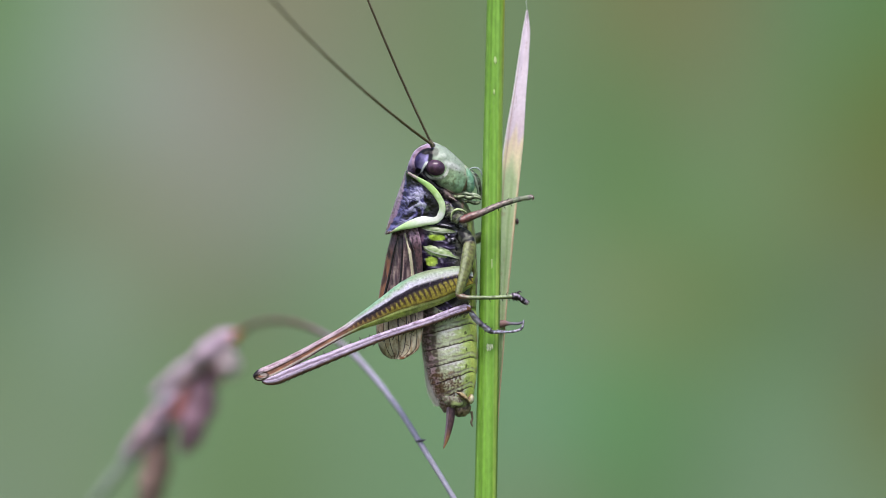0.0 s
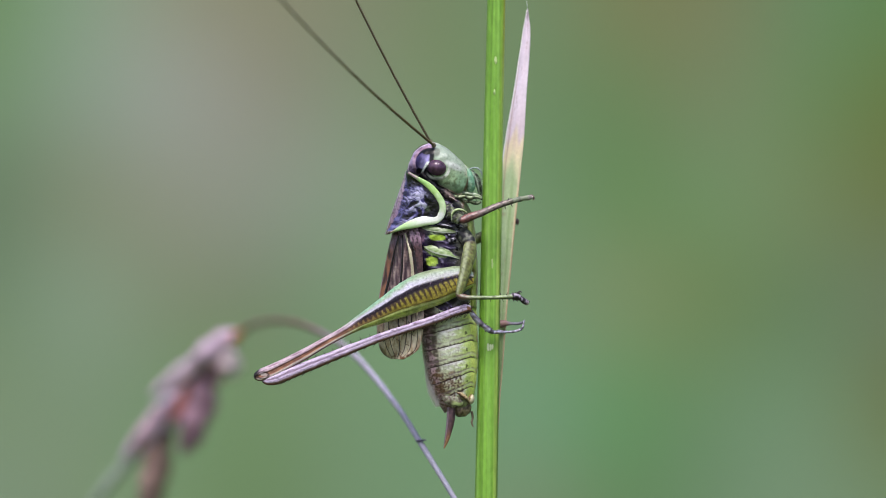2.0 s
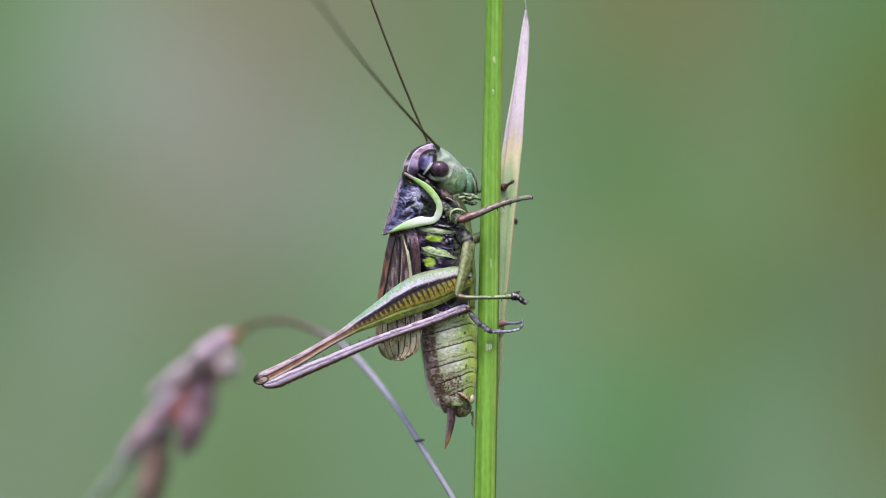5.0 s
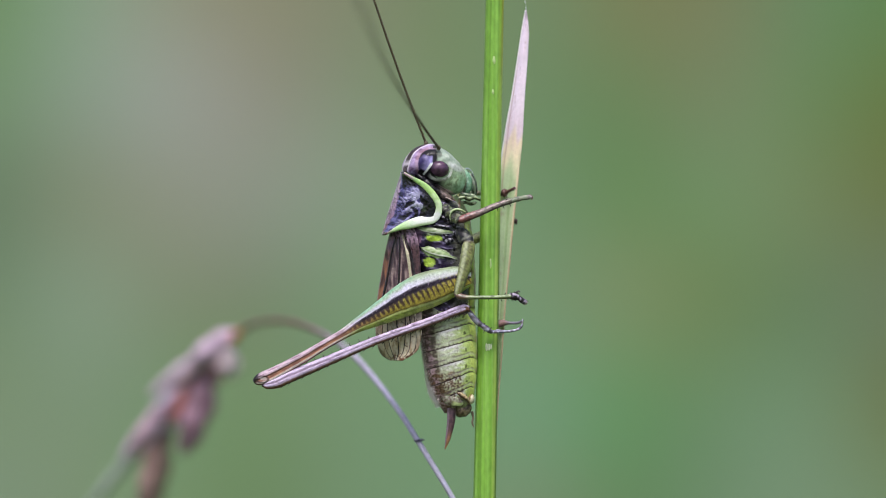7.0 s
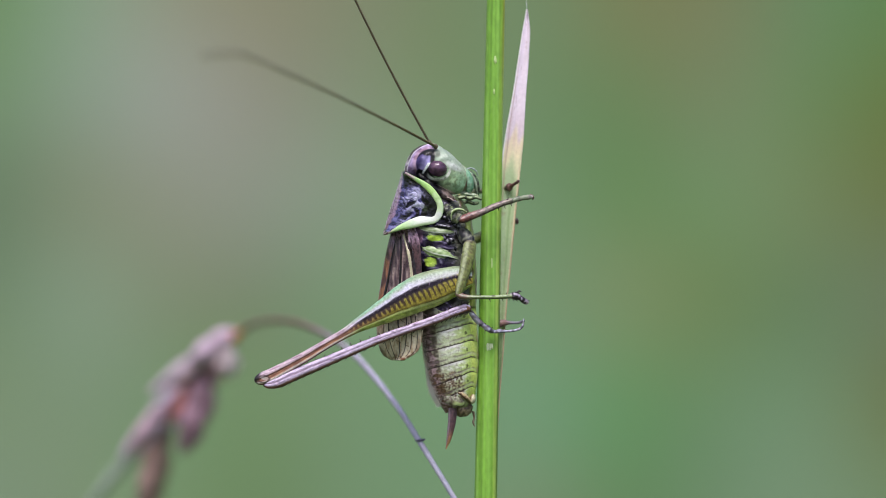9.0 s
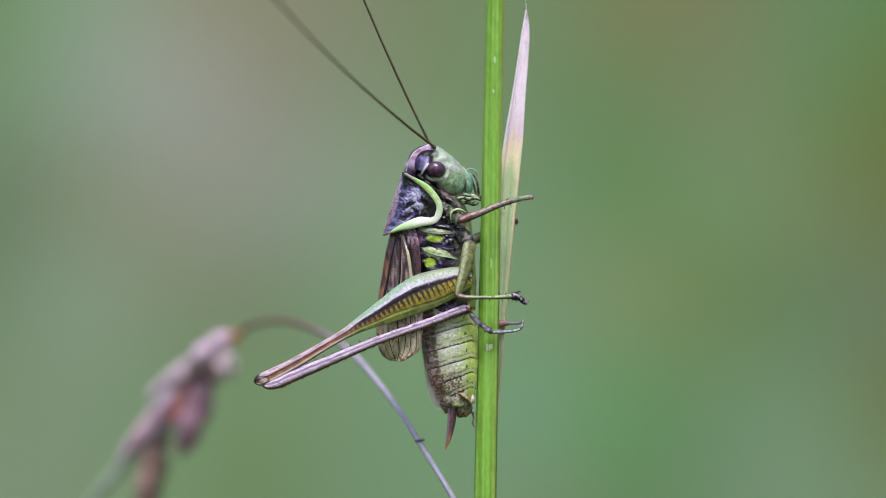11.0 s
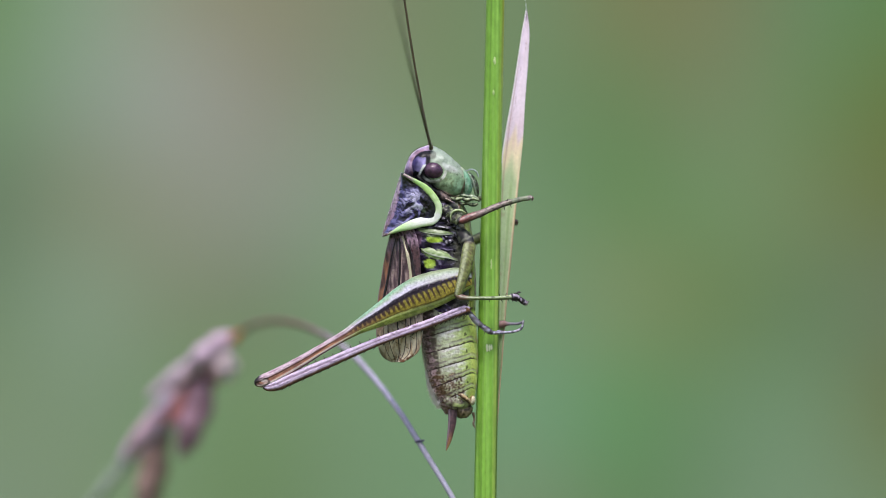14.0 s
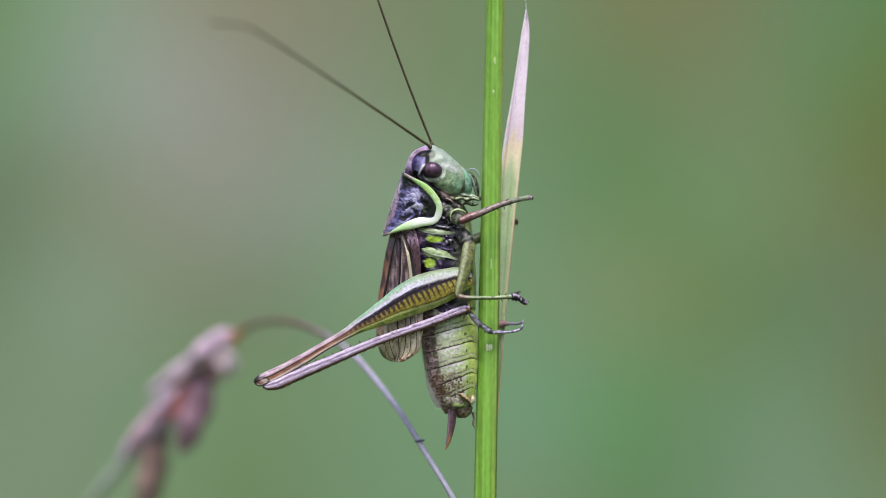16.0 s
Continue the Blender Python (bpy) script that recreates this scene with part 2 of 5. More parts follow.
# ---- the stem with its withered leaf ----
def empty(name, place, label, category):
    ob = new(name)
    ob.empty_display_size = 0.005
    ob.location = place
    return tagged(ob, label, category)


def build_stem():
    root = empty("grass_plant", (0, 0, Z0), "bright green upright grass stem with a withered leaf", "grass")

    def shade(s, a, u, v, w):
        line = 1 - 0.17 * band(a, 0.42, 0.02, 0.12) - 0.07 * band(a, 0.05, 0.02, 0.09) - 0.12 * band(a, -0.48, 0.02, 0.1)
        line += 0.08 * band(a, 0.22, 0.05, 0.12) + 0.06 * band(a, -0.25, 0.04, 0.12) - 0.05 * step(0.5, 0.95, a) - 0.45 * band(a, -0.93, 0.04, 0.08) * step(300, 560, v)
        line *= 1 + 0.1 * noise.noise(Vector((u / 9, v / 60, 4))) + 0.07 * noise.noise(Vector((u / 4, v / 9, 2)))
        c = mix((1, 1, 1), (1.3, 1.02, 1.0), 0.8 * band(a, -0.72, 0.1, 0.14))
        c = mix(c, (1.5, 0.86, 0.7), band(a, -1, 0.1, 0.2) * step(260, 20, v))
        c = mix(c, (1.5, 1.32, 1.9), 0.3 * band(a, -1, 0.02, 0.05) * step(300, 420, v))
        return tuple(line * x for x in c)

    low = (441 + Z0 / U)
    rows = []
    for i in range(41):
        v = -2300 + (low + 2300) * i / 40
        u = 877.5 - 0.0205 * v + 0.0000006 * (v - 400) ** 2
        r = 16 + 0.0046 * v
        rows.append((u, v, 6, max(9, min(r, 27)), max(9, min(r, 27))))
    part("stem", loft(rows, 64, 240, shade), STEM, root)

    # pale feeding scars, thin chips lying on the near face of the stem
    def pale(s, a, u, v, w):
        return mix(rgb(180, 206, 138), rgb(214, 226, 186), step(500, 600, v))
    for u, v, ru, rv in ((876.5, 107, 7, 2.6), (874.5, 163, 5, 1.6), (870.5, 467, 9, 1.7), (863, 615, 7, 2.4), (867.5, 615, 6.5, 1.8), (871, 614, 5, 1.6)):
        part("scar", ball(u, v, 6 - 16.3 - 0.0046 * v, ru, rv, 0.9, 90, pale, 0.6, 4, 10), DRY, root, "pale feeding scar")

    # withered leaf: a folded blade running up behind the stem
    edge = [(876, 800, 2), (880, 710, 4), (884.5, 625, 6.5), (888, 540, 9), (893, 455, 13), (898, 370, 16), (903.5, 300, 17.5), (910, 245, 16.6),
            (919, 170, 12), (927, 100, 9), (931.4, 55, 6.6), (932.5, 18, 0.6)]

    def place(s, q):
        u, v, r = interp(edge, s)
        x = 2 * q - 1
        fold = 6 * abs(x) ** 1.6 * (1 - 0.5 * s)
        ripple = 0.5 * math.sin(q * 30) * (1 - s)
        wave = 1.5 * noise.noise(Vector((s * 9, q * 1.5, 3)))
        return u + r * x + 0.6 * wave, v, 26 + 8 * s - fold + wave + ripple

    def leafcolour(s, q, u, v, w):
        green, straw, white = rgb(178, 198, 154), rgb(240, 226, 190), rgb(236, 222, 236)
        wob = 26 * noise.noise(Vector((q * 3, v / 60, 1)))
        c = mix(mix(straw, green, step(266, 320, v + wob)), white, step(258, 225, v + wob))
        c = mix(c, rgb(206, 176, 184), 0.5 * band(v, 236, 8, 50) * (0.6 + 0.6 * noise.noise(Vector((u / 4, v / 30, 2)))))
        c = mix(c, rgb(190, 176, 190), step(42, 26, v))
        streak = 0.5 + 0.5 * noise.noise(Vector((q * 16, v / 160, 5)))
        c = mix(c, tuple(x * 0.8 for x in c), streak * 0.3)
        c = mix(c, rgb(132, 164, 104), 0.5 * band(q, 0.62, 0.03, 0.08) * step(290, 350, v))
        c = mix(c, rgb(226, 206, 176), 0.9 * step(0.84, 0.95, q) * step(240, 330, v))
        c = mix(c, rgb(150, 104, 92), 0.3 * step(0.25, 0.5, noise.noise(Vector((u / 3, v / 8, 9)))) * step(0.5, 0.62, noise.noise(Vector((u / 9, v / 30, 4))) + 0.4))
        c = mix(c, rgb(168, 128, 116), 0.55 * band(q, 0.2 - 0.1 * step(300, 120, v), 0.012, 0.035) * step(410, 340, v) * step(90, 150, v))
        c = mix(c, rgb(168, 136, 100), 0.6 * step(0.95, 0.985, q) * step(300, 380, v))
        # white highlight painted down the left edge
        return mix(c, rgb(244, 240, 242), step(0.09, 0.02, q) * step(440, 320, v))
    part("leaf", sheet(place, 160, 30, leafcolour), DRY, root, "withered pinkish-white leaf blade with green base", thick=1.6)
    part("thread", loft([(933, 20, 38, 0.35, 0.35), (931.5, 5, 37, 0.35, 0.35), (928, -14, 34, 0.35, 0.35)], 6, 8, lambda *k: rgb(220, 224, 232)), DRY, root, "fine silk thread")
    return root


plant = build_stem()


# ---- the drooping grass ear on its arched stalk ----
def build_ear():
    root = empty("grass_ear", (0, 0, Z0), "drooping mauve grass ear on a thin arched stalk", "grass ear")
    low = 441 + Z0 / U

    def grey(s, a, u, v, w):
        c = mix(rgb(180, 177, 198), rgb(118, 88, 84), step(690, 490, u))
        return mix(c, rgb(206, 112, 30), band(u, 352, 16, 14))
    rows = [(870, 1000, 33), (835, 938, 30), (802, 879, 32), (770, 826, 46), (741, 779, 76), (717, 740, 118), (692, 705, 174), (664, 669, 239), (631, 632, 315), (600, 606, 416),
            (562, 586, 538), (520, 571, 684), (476, 569, 833), (440, 580, 941), (412, 601, 1029)]
    rows = [(u - 0.6, v, w, 4.5 + min(1.2, 0.13 * i), 4.5 + min(1.2, 0.13 * i)) for i, (u, v, w) in enumerate(rows)]
    foot = [(1400 - 500 * f, low + 40 - (low + 40 - 1060) * f, 200 - 168 * f, 10 - 2 * f, 10 - 2 * f) for f in (0, 0.2, 0.4, 0.6, 0.8, 0.93, 1.0)]
    part("stalk", loft(foot + rows, 14, 200, grey), PLANT, root)
    part("node", ball(744, 780, 70, 10, 2.4, 8, -8, lambda *k: rgb(84, 78, 104), n=12), PLANT, root, "dark node")
    part("node", ball(419, 596, 1012, 13, 8, 8, 125, lambda *k: rgb(206, 122, 34), n=14), PLANT, root, "orange node")

    head = part("rachis", loft([(412, 598, 1029, 5, 5), (380, 640, 1063, 4.5, 4.5), (335, 690, 1096, 4, 4), (290, 750, 1118, 3.5, 3.5), (262, 830, 1129, 3, 3),
                                (255, 960, 1141, 2, 2)], 10, 40, lambda *k: rgb(140, 104, 96)), PLANT, root)
    rnd = random.Random(7)
    # spikelets: base, tip, half-width, depth, colour
    for a, b, half, w, col in (((424, 590), (330, 648), 26, 1029, (182, 160, 178)), ((406, 598), (262, 700), 18, 1051, (180, 164, 176)), ((392, 612), (300, 690), 15, 1043, (172, 152, 160)),
                               ((414, 618), (396, 672), 25, 1034, (192, 176, 180)), ((372, 640), (300, 746), 19, 1074, (186, 112, 96)),
                               ((376, 660), (322, 806), 32, 1074, (138, 108, 122)), ((346, 690), (214, 812), 27, 1107, (170, 152, 172)), ((330, 680), (256, 770), 21, 1118, (166, 152, 164)),
                               ((392, 640), (340, 720), 21, 1096, (174, 132, 140)), ((300, 720), (226, 800), 20, 1096, (178, 150, 164)),
                               ((284, 772), (250, 915), 23, 1118, (134, 110, 104)), ((306, 744), (266, 840), 17, 1141, (158, 130, 130)), ((300, 780), (270, 905), 17, 1163, (132, 116, 98)),
                               ((262, 776), (150, 905), 13, 1174, (142, 156, 142)), ((330, 640), (256, 742), 8, 1163, (136, 150, 134))):
        for k in range(4):
            f0, f1 = k * 0.16, 0.62 + k * 0.127
            off = (k % 2 - 0.5) * half * 0.7
            p = [(a[0] + (b[0] - a[0]) * f + off * (1 - f), a[1] + (b[1] - a[1]) * f + off * 0.4 * (1 - f), w + off * 0.6) for f in (f0, (f0 + f1) / 2, f1)]
            tone = rnd.uniform(1.04, 1.32)
            c = tuple(min(1, x * tone) for x in rgb(*col))
            shape = [(0, 0.25), (0.25, 0.85), (0.5, 1.0), (0.75, 0.7), (1.0, 0.06)]
            rows = [(*(p[0][i] + (p[2][i] - p[0][i]) * f for i in range(3)), half * 0.8 * g, half * 0.6 * g) for f, g in shape]
            part("glume", loft(rows, 12, 16, lambda s, q, u, v, w2, c=c: mix(c, tuple(x * 0.7 for x in c), band(q, 0, 0.1, 0.3))), DRY, head)
    return root, head


ear, rachis = build_ear()


# ---- the bush-cricket ----
cricket = empty("bush_cricket", (0, 0, Z0), "green and brown bush-cricket clinging to a grass stem", "bush cricket")


def build_head():
    ax, ay = 0.934, 0.356
    prof = [(-9.5, 3, -12, 14), (-8, 15, -21, 27), (-3, 25, -25, 34), (4, 33, -26, 39), (13, 40, -25.5, 43), (24, 42.6, -26.5, 46), (38, 41.4, -28, 47), (52, 37.6, -30.5, 46), (65, 32.4, -32.5, 43),
            (77, 27.5, -32.5, 39), (88, 20.8, -29, 34), (97, 11.5, -23.5, 27), (103, 3, -17, 19), (107, -5, -11, 7)]
    rows = [(735 + ax * s + ay * (t + b) / 2, 285 + ay * s - ax * (t + b) / 2, 0, (t - b) / 2, d) for s, t, b, d in prof]

    def flat(s, a):
        c, d = abs(a), math.sqrt(max(0, 1 - a * a))
        p = 2 + 1.0 * step(0.3, 0.55, s)
        return (c ** p + d ** p) ** (-1 / p), 0

    def shade(s, a, u, v, w):
        along = (u - 735) * ax + (v - 285) * ay
        up = (u - 735) * ay - (v - 285) * ax
        n1 = noise.noise(Vector((u / 9, v / 9, 2)))
        n2 = noise.noise(Vector((u / 3.5, v / 3.5, 5)))
        mint, green, teal = rgb(156, 172, 154), rgb(152, 178, 138), rgb(136, 178, 144)
        c = mix(green, mint, step(-2, 24, up + 4 * n1))
        c = mix(c, teal, 0.8 * step(62, 92, along + 8 * n1) * step(16, -6, up))
        c = mix(c, rgb(106, 130, 96), 0.6 * step(0.0, 0.35, n1 + 0.35 * n2) * step(24, -2, up))
        # soft whitish highlight painted on the upper face
        c = mix(c, rgb(206, 210, 206), 0.7 * band(math.hypot((along - 66) / 22, (up - 14) / 7) + 0.3 * n1, 0, 0.5, 0.6))
        c = mix(c, rgb(186, 168, 152), 0.6 * step(84, 96, along) * step(2, 12, up))
        # dark temple between the crown stripe and the eye; its violet sheen is painted in
        r = math.hypot(along - 25, up - 5)
        side = step(8, 18, abs(w))
        edge = 1.6 * n1 + 0.8 * n2
        dark = step(34, 29, along + 0.25 * up + edge) * side
        lilac = band(math.hypot((u - 745 + 0.35 * (v - 286) + 0.6 * edge) / 13.5, (v - 287) / 18), 0, 0.8, 0.22)
        violet = mix(rgb(10, 7, 14), mix(rgb(58, 50, 100), rgb(168, 160, 214), step(736, 754, u + 0.35 * (v - 288) + 6 * n1)), lilac)
        c = mix(c, violet, dark)
        crown = step(25.5, 27.5, r + n2) * step(26, 12, along) * step(-25, -19, up + edge)
        c = mix(c, mix(rgb(174, 154, 192), rgb(116, 90, 122), step(-0.25, 0.5, n1 + 0.3 * n2)), max(crown, step(22, 10, along) * step(18, 8, abs(w))))
        c = mix(c, rgb(176, 142, 132), 0.35 * crown * band(r + 2 * n1, 28.5, 1.0, 3))
        c = mix(c, rgb(46, 30, 34), 0.4 * band(r, 24.6, 0.7, 1.2) * step(20, 8, along) * step(4, -6, up))
        c = mix(c, rgb(62, 42, 48), step(13.5, 11, abs(w)) * step(26, 14, along))
        c = mix(c, rgb(244, 238, 236), 0.6 * band(abs(w), 15, 1.8, 2.4) * step(30, 14, along))
        jaw = 313 + 0.62 * (u - 757)
        c = mix(c, rgb(10, 7, 10), band(v, jaw, 5.5 - 0.12 * abs(u - 754), 2) * step(786, 768, u + edge) * step(736, 740, u) * side)
        c = mix(c, rgb(8, 6, 8), band(math.hypot((u - 754) / 1.9 + 0.4 * (v - 270) / 3, v - 270 + edge), 0, 3.6, 1.6) * side)
        c = mix(c, rgb(8, 6, 8), band(math.hypot(u - 738, (v - 304) / 1.7), 0, 2.2, 1.6) * side)
        # pale streak curling down behind the eye
        curl = 756 - 14 * step(288, 312, v) - 2 * math.sin((v - 286) / 5)
        c = mix(c, rgb(240, 246, 240), band(u, curl, 1.2 + 0.9 * step(300, 291, v), 1.3) * band(v, 300, 11, 3) * side)
        c = mix(c, rgb(104, 106, 94), 0.7 * band(math.hypot((u - 771) / 6.5, (v - 270) / 8.5), 0, 0.7, 0.35) * side)
        # pale ring round the eye, mottled cheek, jaw line
        ring = math.hypot((along - 37) / 1.12, up - 1.6)
        c = mix(c, rgb(244, 248, 236), 0.95 * band(ring + 0.5 * n2, 20.2, 1.5, 1.4) * step(22, 34, along) * step(12, 0, up))
        c = mix(c, rgb(98, 106, 78), 0.65 * band(ring + 2 * n1, 22, 1.0, 2.5) * step(34, 46, along) * step(-4, -10, up + edge))
        n4 = noise.noise(Vector((u / 5, v / 4, 21)))
        c = mix(c, rgb(112, 128, 88), 0.75 * step(0.12, 0.3, n4) * band(math.hypot((u - 795) / 20, (v - 320) / 11), 0, 0.7, 0.5))
        c = mix(c, rgb(232, 212, 206), 0.9 * band(up, -24.6 - 0.06 * along + 0.8 * n1, 1.2, 1.4) * step(16, 30, along))
        # dark below the jaw line: the shadow towards the neck, painted in
        c = mix(c, rgb(34, 28, 28), 0.9 * step(-26.6, -28, up + 0.06 * along) * step(6, 20, along))
        c = mix(c, rgb(232, 238, 226), 0.25 * band(math.hypot((along - 44) / 5, (up - 27) / 3), 0, 0.7, 0.5) * side)
        c = mix(c, rgb(70, 62, 52), 0.6 * step(0.36, 0.5, n2) * step(52, 70, along) * step(-4, 8, up))
        c = mix(c, rgb(64, 46, 40), 0.8 * band(math.hypot((u - 826) / 3, (v - 298) / 7), 0, 0.6, 0.5))
        return mix(c, rgb(96, 64, 46), 0.85 * band(along, 99, 1.2, 2.4))
    head = part("head", loft(rows, 150, 200, shade, 0.045, 14, flat, Vector((ax, 0, -ay))), HEAD, cricket, "mint-green head with a dark band behind the eye")
    part("eye", ball(771, 297, -42, 17.5, 14.6, 15, 16, n=32), EYE, head, "dark brown glossy compound eye")
    part("eye", ball(771, 297, 42, 17.5, 14.6, 15, 16, n=32), EYE, head, "dark brown glossy compound eye")

    def teal(s, a, u, v, w):
        n1 = noise.noise(Vector((u / 5, v / 5, 3)))
        c = mix(rgb(112, 164, 132), rgb(164, 198, 170), step(-0.1, 0.6, n1 + 0.5 * a))
        c = mix(c, rgb(176, 178, 150), 0.8 * step(0.32, 0.12, s))
        c = mix(c, rgb(70, 60, 48), 0.8 * step(0.72, 0.92, a) + 0.5 * step(0.88, 1.0, s))
        return mix(c, rgb(20, 18, 16), 0.9 * band(math.hypot(u - 834, v - 303), 0, 1.4, 1.2))
    part("clypeus", loft([(825, 301, 0, 3.4, 16), (828.5, 309, -6, 6.6, 20), (831, 319, -9, 8.4, 21), (832.5, 330, -8, 8, 18), (831, 339, -4, 4.6, 11)], 32, 34, teal, 0.1, 9), CUTICLE, head, "pale turquoise face plate")

    def lip(s, a, u, v, w):
        c = mix(rgb(44, 40, 34), rgb(116, 150, 118), step(-0.1, 0.5, noise.noise(Vector((u / 4, v / 4, 8))) + 0.4 * a))
        return mix(c, rgb(206, 216, 200), 0.85 * band(a, 0.45, 0.12, 0.2) * step(0.9, 0.6, s))
    part("labrum", loft([(836, 305, -2, 3, 12), (842, 314, -5, 5, 14), (846, 326, -6, 5.6, 13), (848.5, 339, -3, 4, 9), (848, 347, 0, 2, 5)], 20, 26, lip, 0.1, 7), CUTICLE, head)

    def jaw_tone(s, a, u, v, w):
        c = mix(rgb(128, 150, 112), rgb(34, 34, 28), step(-0.15, 0.3, noise.noise(Vector((u / 4, v / 3, 5))) - 0.3 * a))
        # whitish highlight strip painted along the top of the jaw
        return mix(c, rgb(206, 216, 190), 0.7 * band(a, 0.6, 0.12, 0.2))
    part("mandible", loft([(818, 342, -13, 4, 6), (831, 345, -15, 5, 7), (843, 347, -12, 4.6, 6), (851, 350, -8, 1.6, 2)], 18, 26, jaw_tone, 0.14, 5), CUTICLE, head)

    def palpcolour(s, a, u, v, w):
        knot = 0.5 + 0.5 * math.sin(s * 24)
        c = mix(rgb(134, 152, 106), rgb(66, 76, 50), step(0.5, -0.5, a))
        # pale highlights painted on the upper side of each palp joint
        c = mix(c, rgb(206, 214, 186), 0.45 * band(a, 0.5, 0.15, 0.2) * knot)
        return mix(c, rgb(34, 36, 28), 0.75 * step(0.3, 0.1, knot))
    part("palp", loft([(800, 346, -22, 2.4, 3), (809, 350, -26, 3.8, 4), (820, 348, -28, 3, 3.4), (830, 351, -28, 3.8, 4), (841, 349, -27, 2.8, 3), (852, 353, -25, 2, 2)], 14, 44, palpcolour, 0.14, 5), LEG, head)
    part("palp", loft([(808, 354, -10, 2.6, 3), (818, 358, -10, 3.4, 3.6), (830, 357, -10, 2.8, 3), (841, 360, -9, 3.2, 3.2), (850, 358, -8, 1.8, 2)], 14, 40, palpcolour, 0.14, 5), LEG, head)
    part("palp", loft([(826, 303, 8, 1.2, 1.2), (833, 299, 12, 1.3, 1.3), (842, 297, 14, 1.2, 1.2), (850, 302, 14, 1.3, 1.3), (853, 311, 12, 0.9, 0.9)], 10, 24, lambda s, a, u, v, w: mix(rgb(160, 176, 180), rgb(80, 88, 92), step(0.2, -0.5, a))), LEG, head, "thin blue-grey feeding palp")
    # antenna sockets
    for w in (-26, 20):
        part("antenna_socket", ball(767, 260.5, w, 5.6, 3.6, 6, -70, lambda s, a, u, v, w: mix(rgb(92, 94, 80), rgb(40, 34, 34), step(0.25, 0.6, s)), n=16), CUTICLE, head)
    part("antenna_socket", loft([(763, 266, -35, 0.8, 2), (764.5, 273, -39.5, 1.0, 2.6), (767.5, 278, -41.5, 1.1, 2.8), (773, 280.5, -42.2, 0.8, 2)], 10, 22, lambda *k: rgb(172, 186, 166)), CUTICLE, head, "pale lip under the socket")
    return head


head = build_head()


def build_pronotum():
    back = [(718.8, 303), (711, 328), (700.5, 358), (690, 389), (682, 415)]
    lobe = [(722, 306), (741, 317), (757, 327), (769, 338), (778, 350), (784, 364), (782, 379), (771, 389), (748, 394.5), (718, 402.5), (690, 412)]

    def streaks(u, v):
        # fine wrinkles that curl round the middle of the lobe
        bu, bv = 9 * noise.noise(Vector((u / 17, v / 17, 4))), 9 * noise.noise(Vector((u / 17, v / 17, 9)))
        x, y = u + bu - 716, 1.25 * (v + bv - 366)
        rho, phi = math.hypot(x, y), math.atan2(y, x)
        return bent(phi * 11, rho / 1.3, 9.5, 3) + 0.45 * bent(phi * 14, rho / 1.1, 4.2, 8)

    def surface(s, q, relief):
        x = 2 * q - 1
        th = abs(x) * math.pi / 2
        d, e = interp(back, s), interp(lobe, s)
        f = (1 - math.cos(th)) ** 1.25
        wide = 50 + 13 * math.sin(math.pi * min(1, s + 0.15))
        w = wide * math.sin(th) ** 0.72
        u, v = d[0] + (e[0] - d[0]) * f, d[1] + (e[1] - d[1]) * f
        if relief:
            inner = step(0.36, 0.5, abs(x)) * step(0.9, 0.72, abs(x)) * math.sin(math.pi * min(1, s * 1.05)) ** 0.6
            w += inner * ((0.5 + 1.3 * step(-0.1, 0.3, noise.noise(Vector((u / 15, v / 12, 3))))) * streaks(u, v) - 2.4) + 0.5 * noise.noise(Vector((u / 5, v / 5, 1)))
        return u, v, math.copysign(w, x)

    def shade(s, q, u, v, w):
        x = abs(2 * q - 1)
        n1 = streaks(u, v)
        n2 = noise.noise(Vector((u / 5, v / 5, 8)))
        n3 = noise.noise(Vector((u / 15, v / 12, 3)))
        # blue-grey highlights painted on the wrinkle crests, strongest in mid-lobe
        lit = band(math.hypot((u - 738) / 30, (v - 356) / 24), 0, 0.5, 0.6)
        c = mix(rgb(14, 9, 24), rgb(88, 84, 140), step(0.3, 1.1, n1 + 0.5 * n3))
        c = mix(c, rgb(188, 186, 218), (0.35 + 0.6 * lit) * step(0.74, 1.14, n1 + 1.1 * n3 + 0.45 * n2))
        c = mix(c, rgb(92, 110, 80), 0.55 * step(0.1, 0.4, n3 + 0.15 * n1) * step(352, 364, v) * step(726, 738, u))
        c = mix(c, mix(rgb(22, 20, 58), rgb(104, 102, 166), step(0.35, 1.2, n1 + n3)), 0.7 * step(0.66, 0.47, x) * step(0.1, 0.25, s))
        # hollows painted in black under the upper rim and along it; a few blotches
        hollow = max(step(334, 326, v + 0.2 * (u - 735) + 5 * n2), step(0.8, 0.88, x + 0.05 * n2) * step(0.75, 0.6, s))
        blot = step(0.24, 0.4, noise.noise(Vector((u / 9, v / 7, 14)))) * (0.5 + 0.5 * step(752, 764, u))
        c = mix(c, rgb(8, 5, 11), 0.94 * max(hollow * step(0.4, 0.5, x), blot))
        top = mix(rgb(178, 152, 186), rgb(134, 100, 116), step(0.35, 0.95, s + 0.25 * n3))
        top = mix(top, rgb(86, 62, 62), 0.6 * step(0.1, 0.5, n2))
        # pale highlight line painted along the edge of the brown top
        top = mix(top, rgb(206, 190, 196), 0.5 * band(x, 0.3, 0.02, 0.04) * step(0.7, 0.3, s))
        return mix(top, c, step(0.36, 0.41, x + 0.035 * n2) * step(0.985, 0.93, s + 0.02 * n2))
    shield = part("pronotum", sheet(lambda s, q: surface(s, q, True), 150, 240, shade), SHIELD, cricket, "black mottled shield with painted blue-grey sheen and brown top", thick=3)

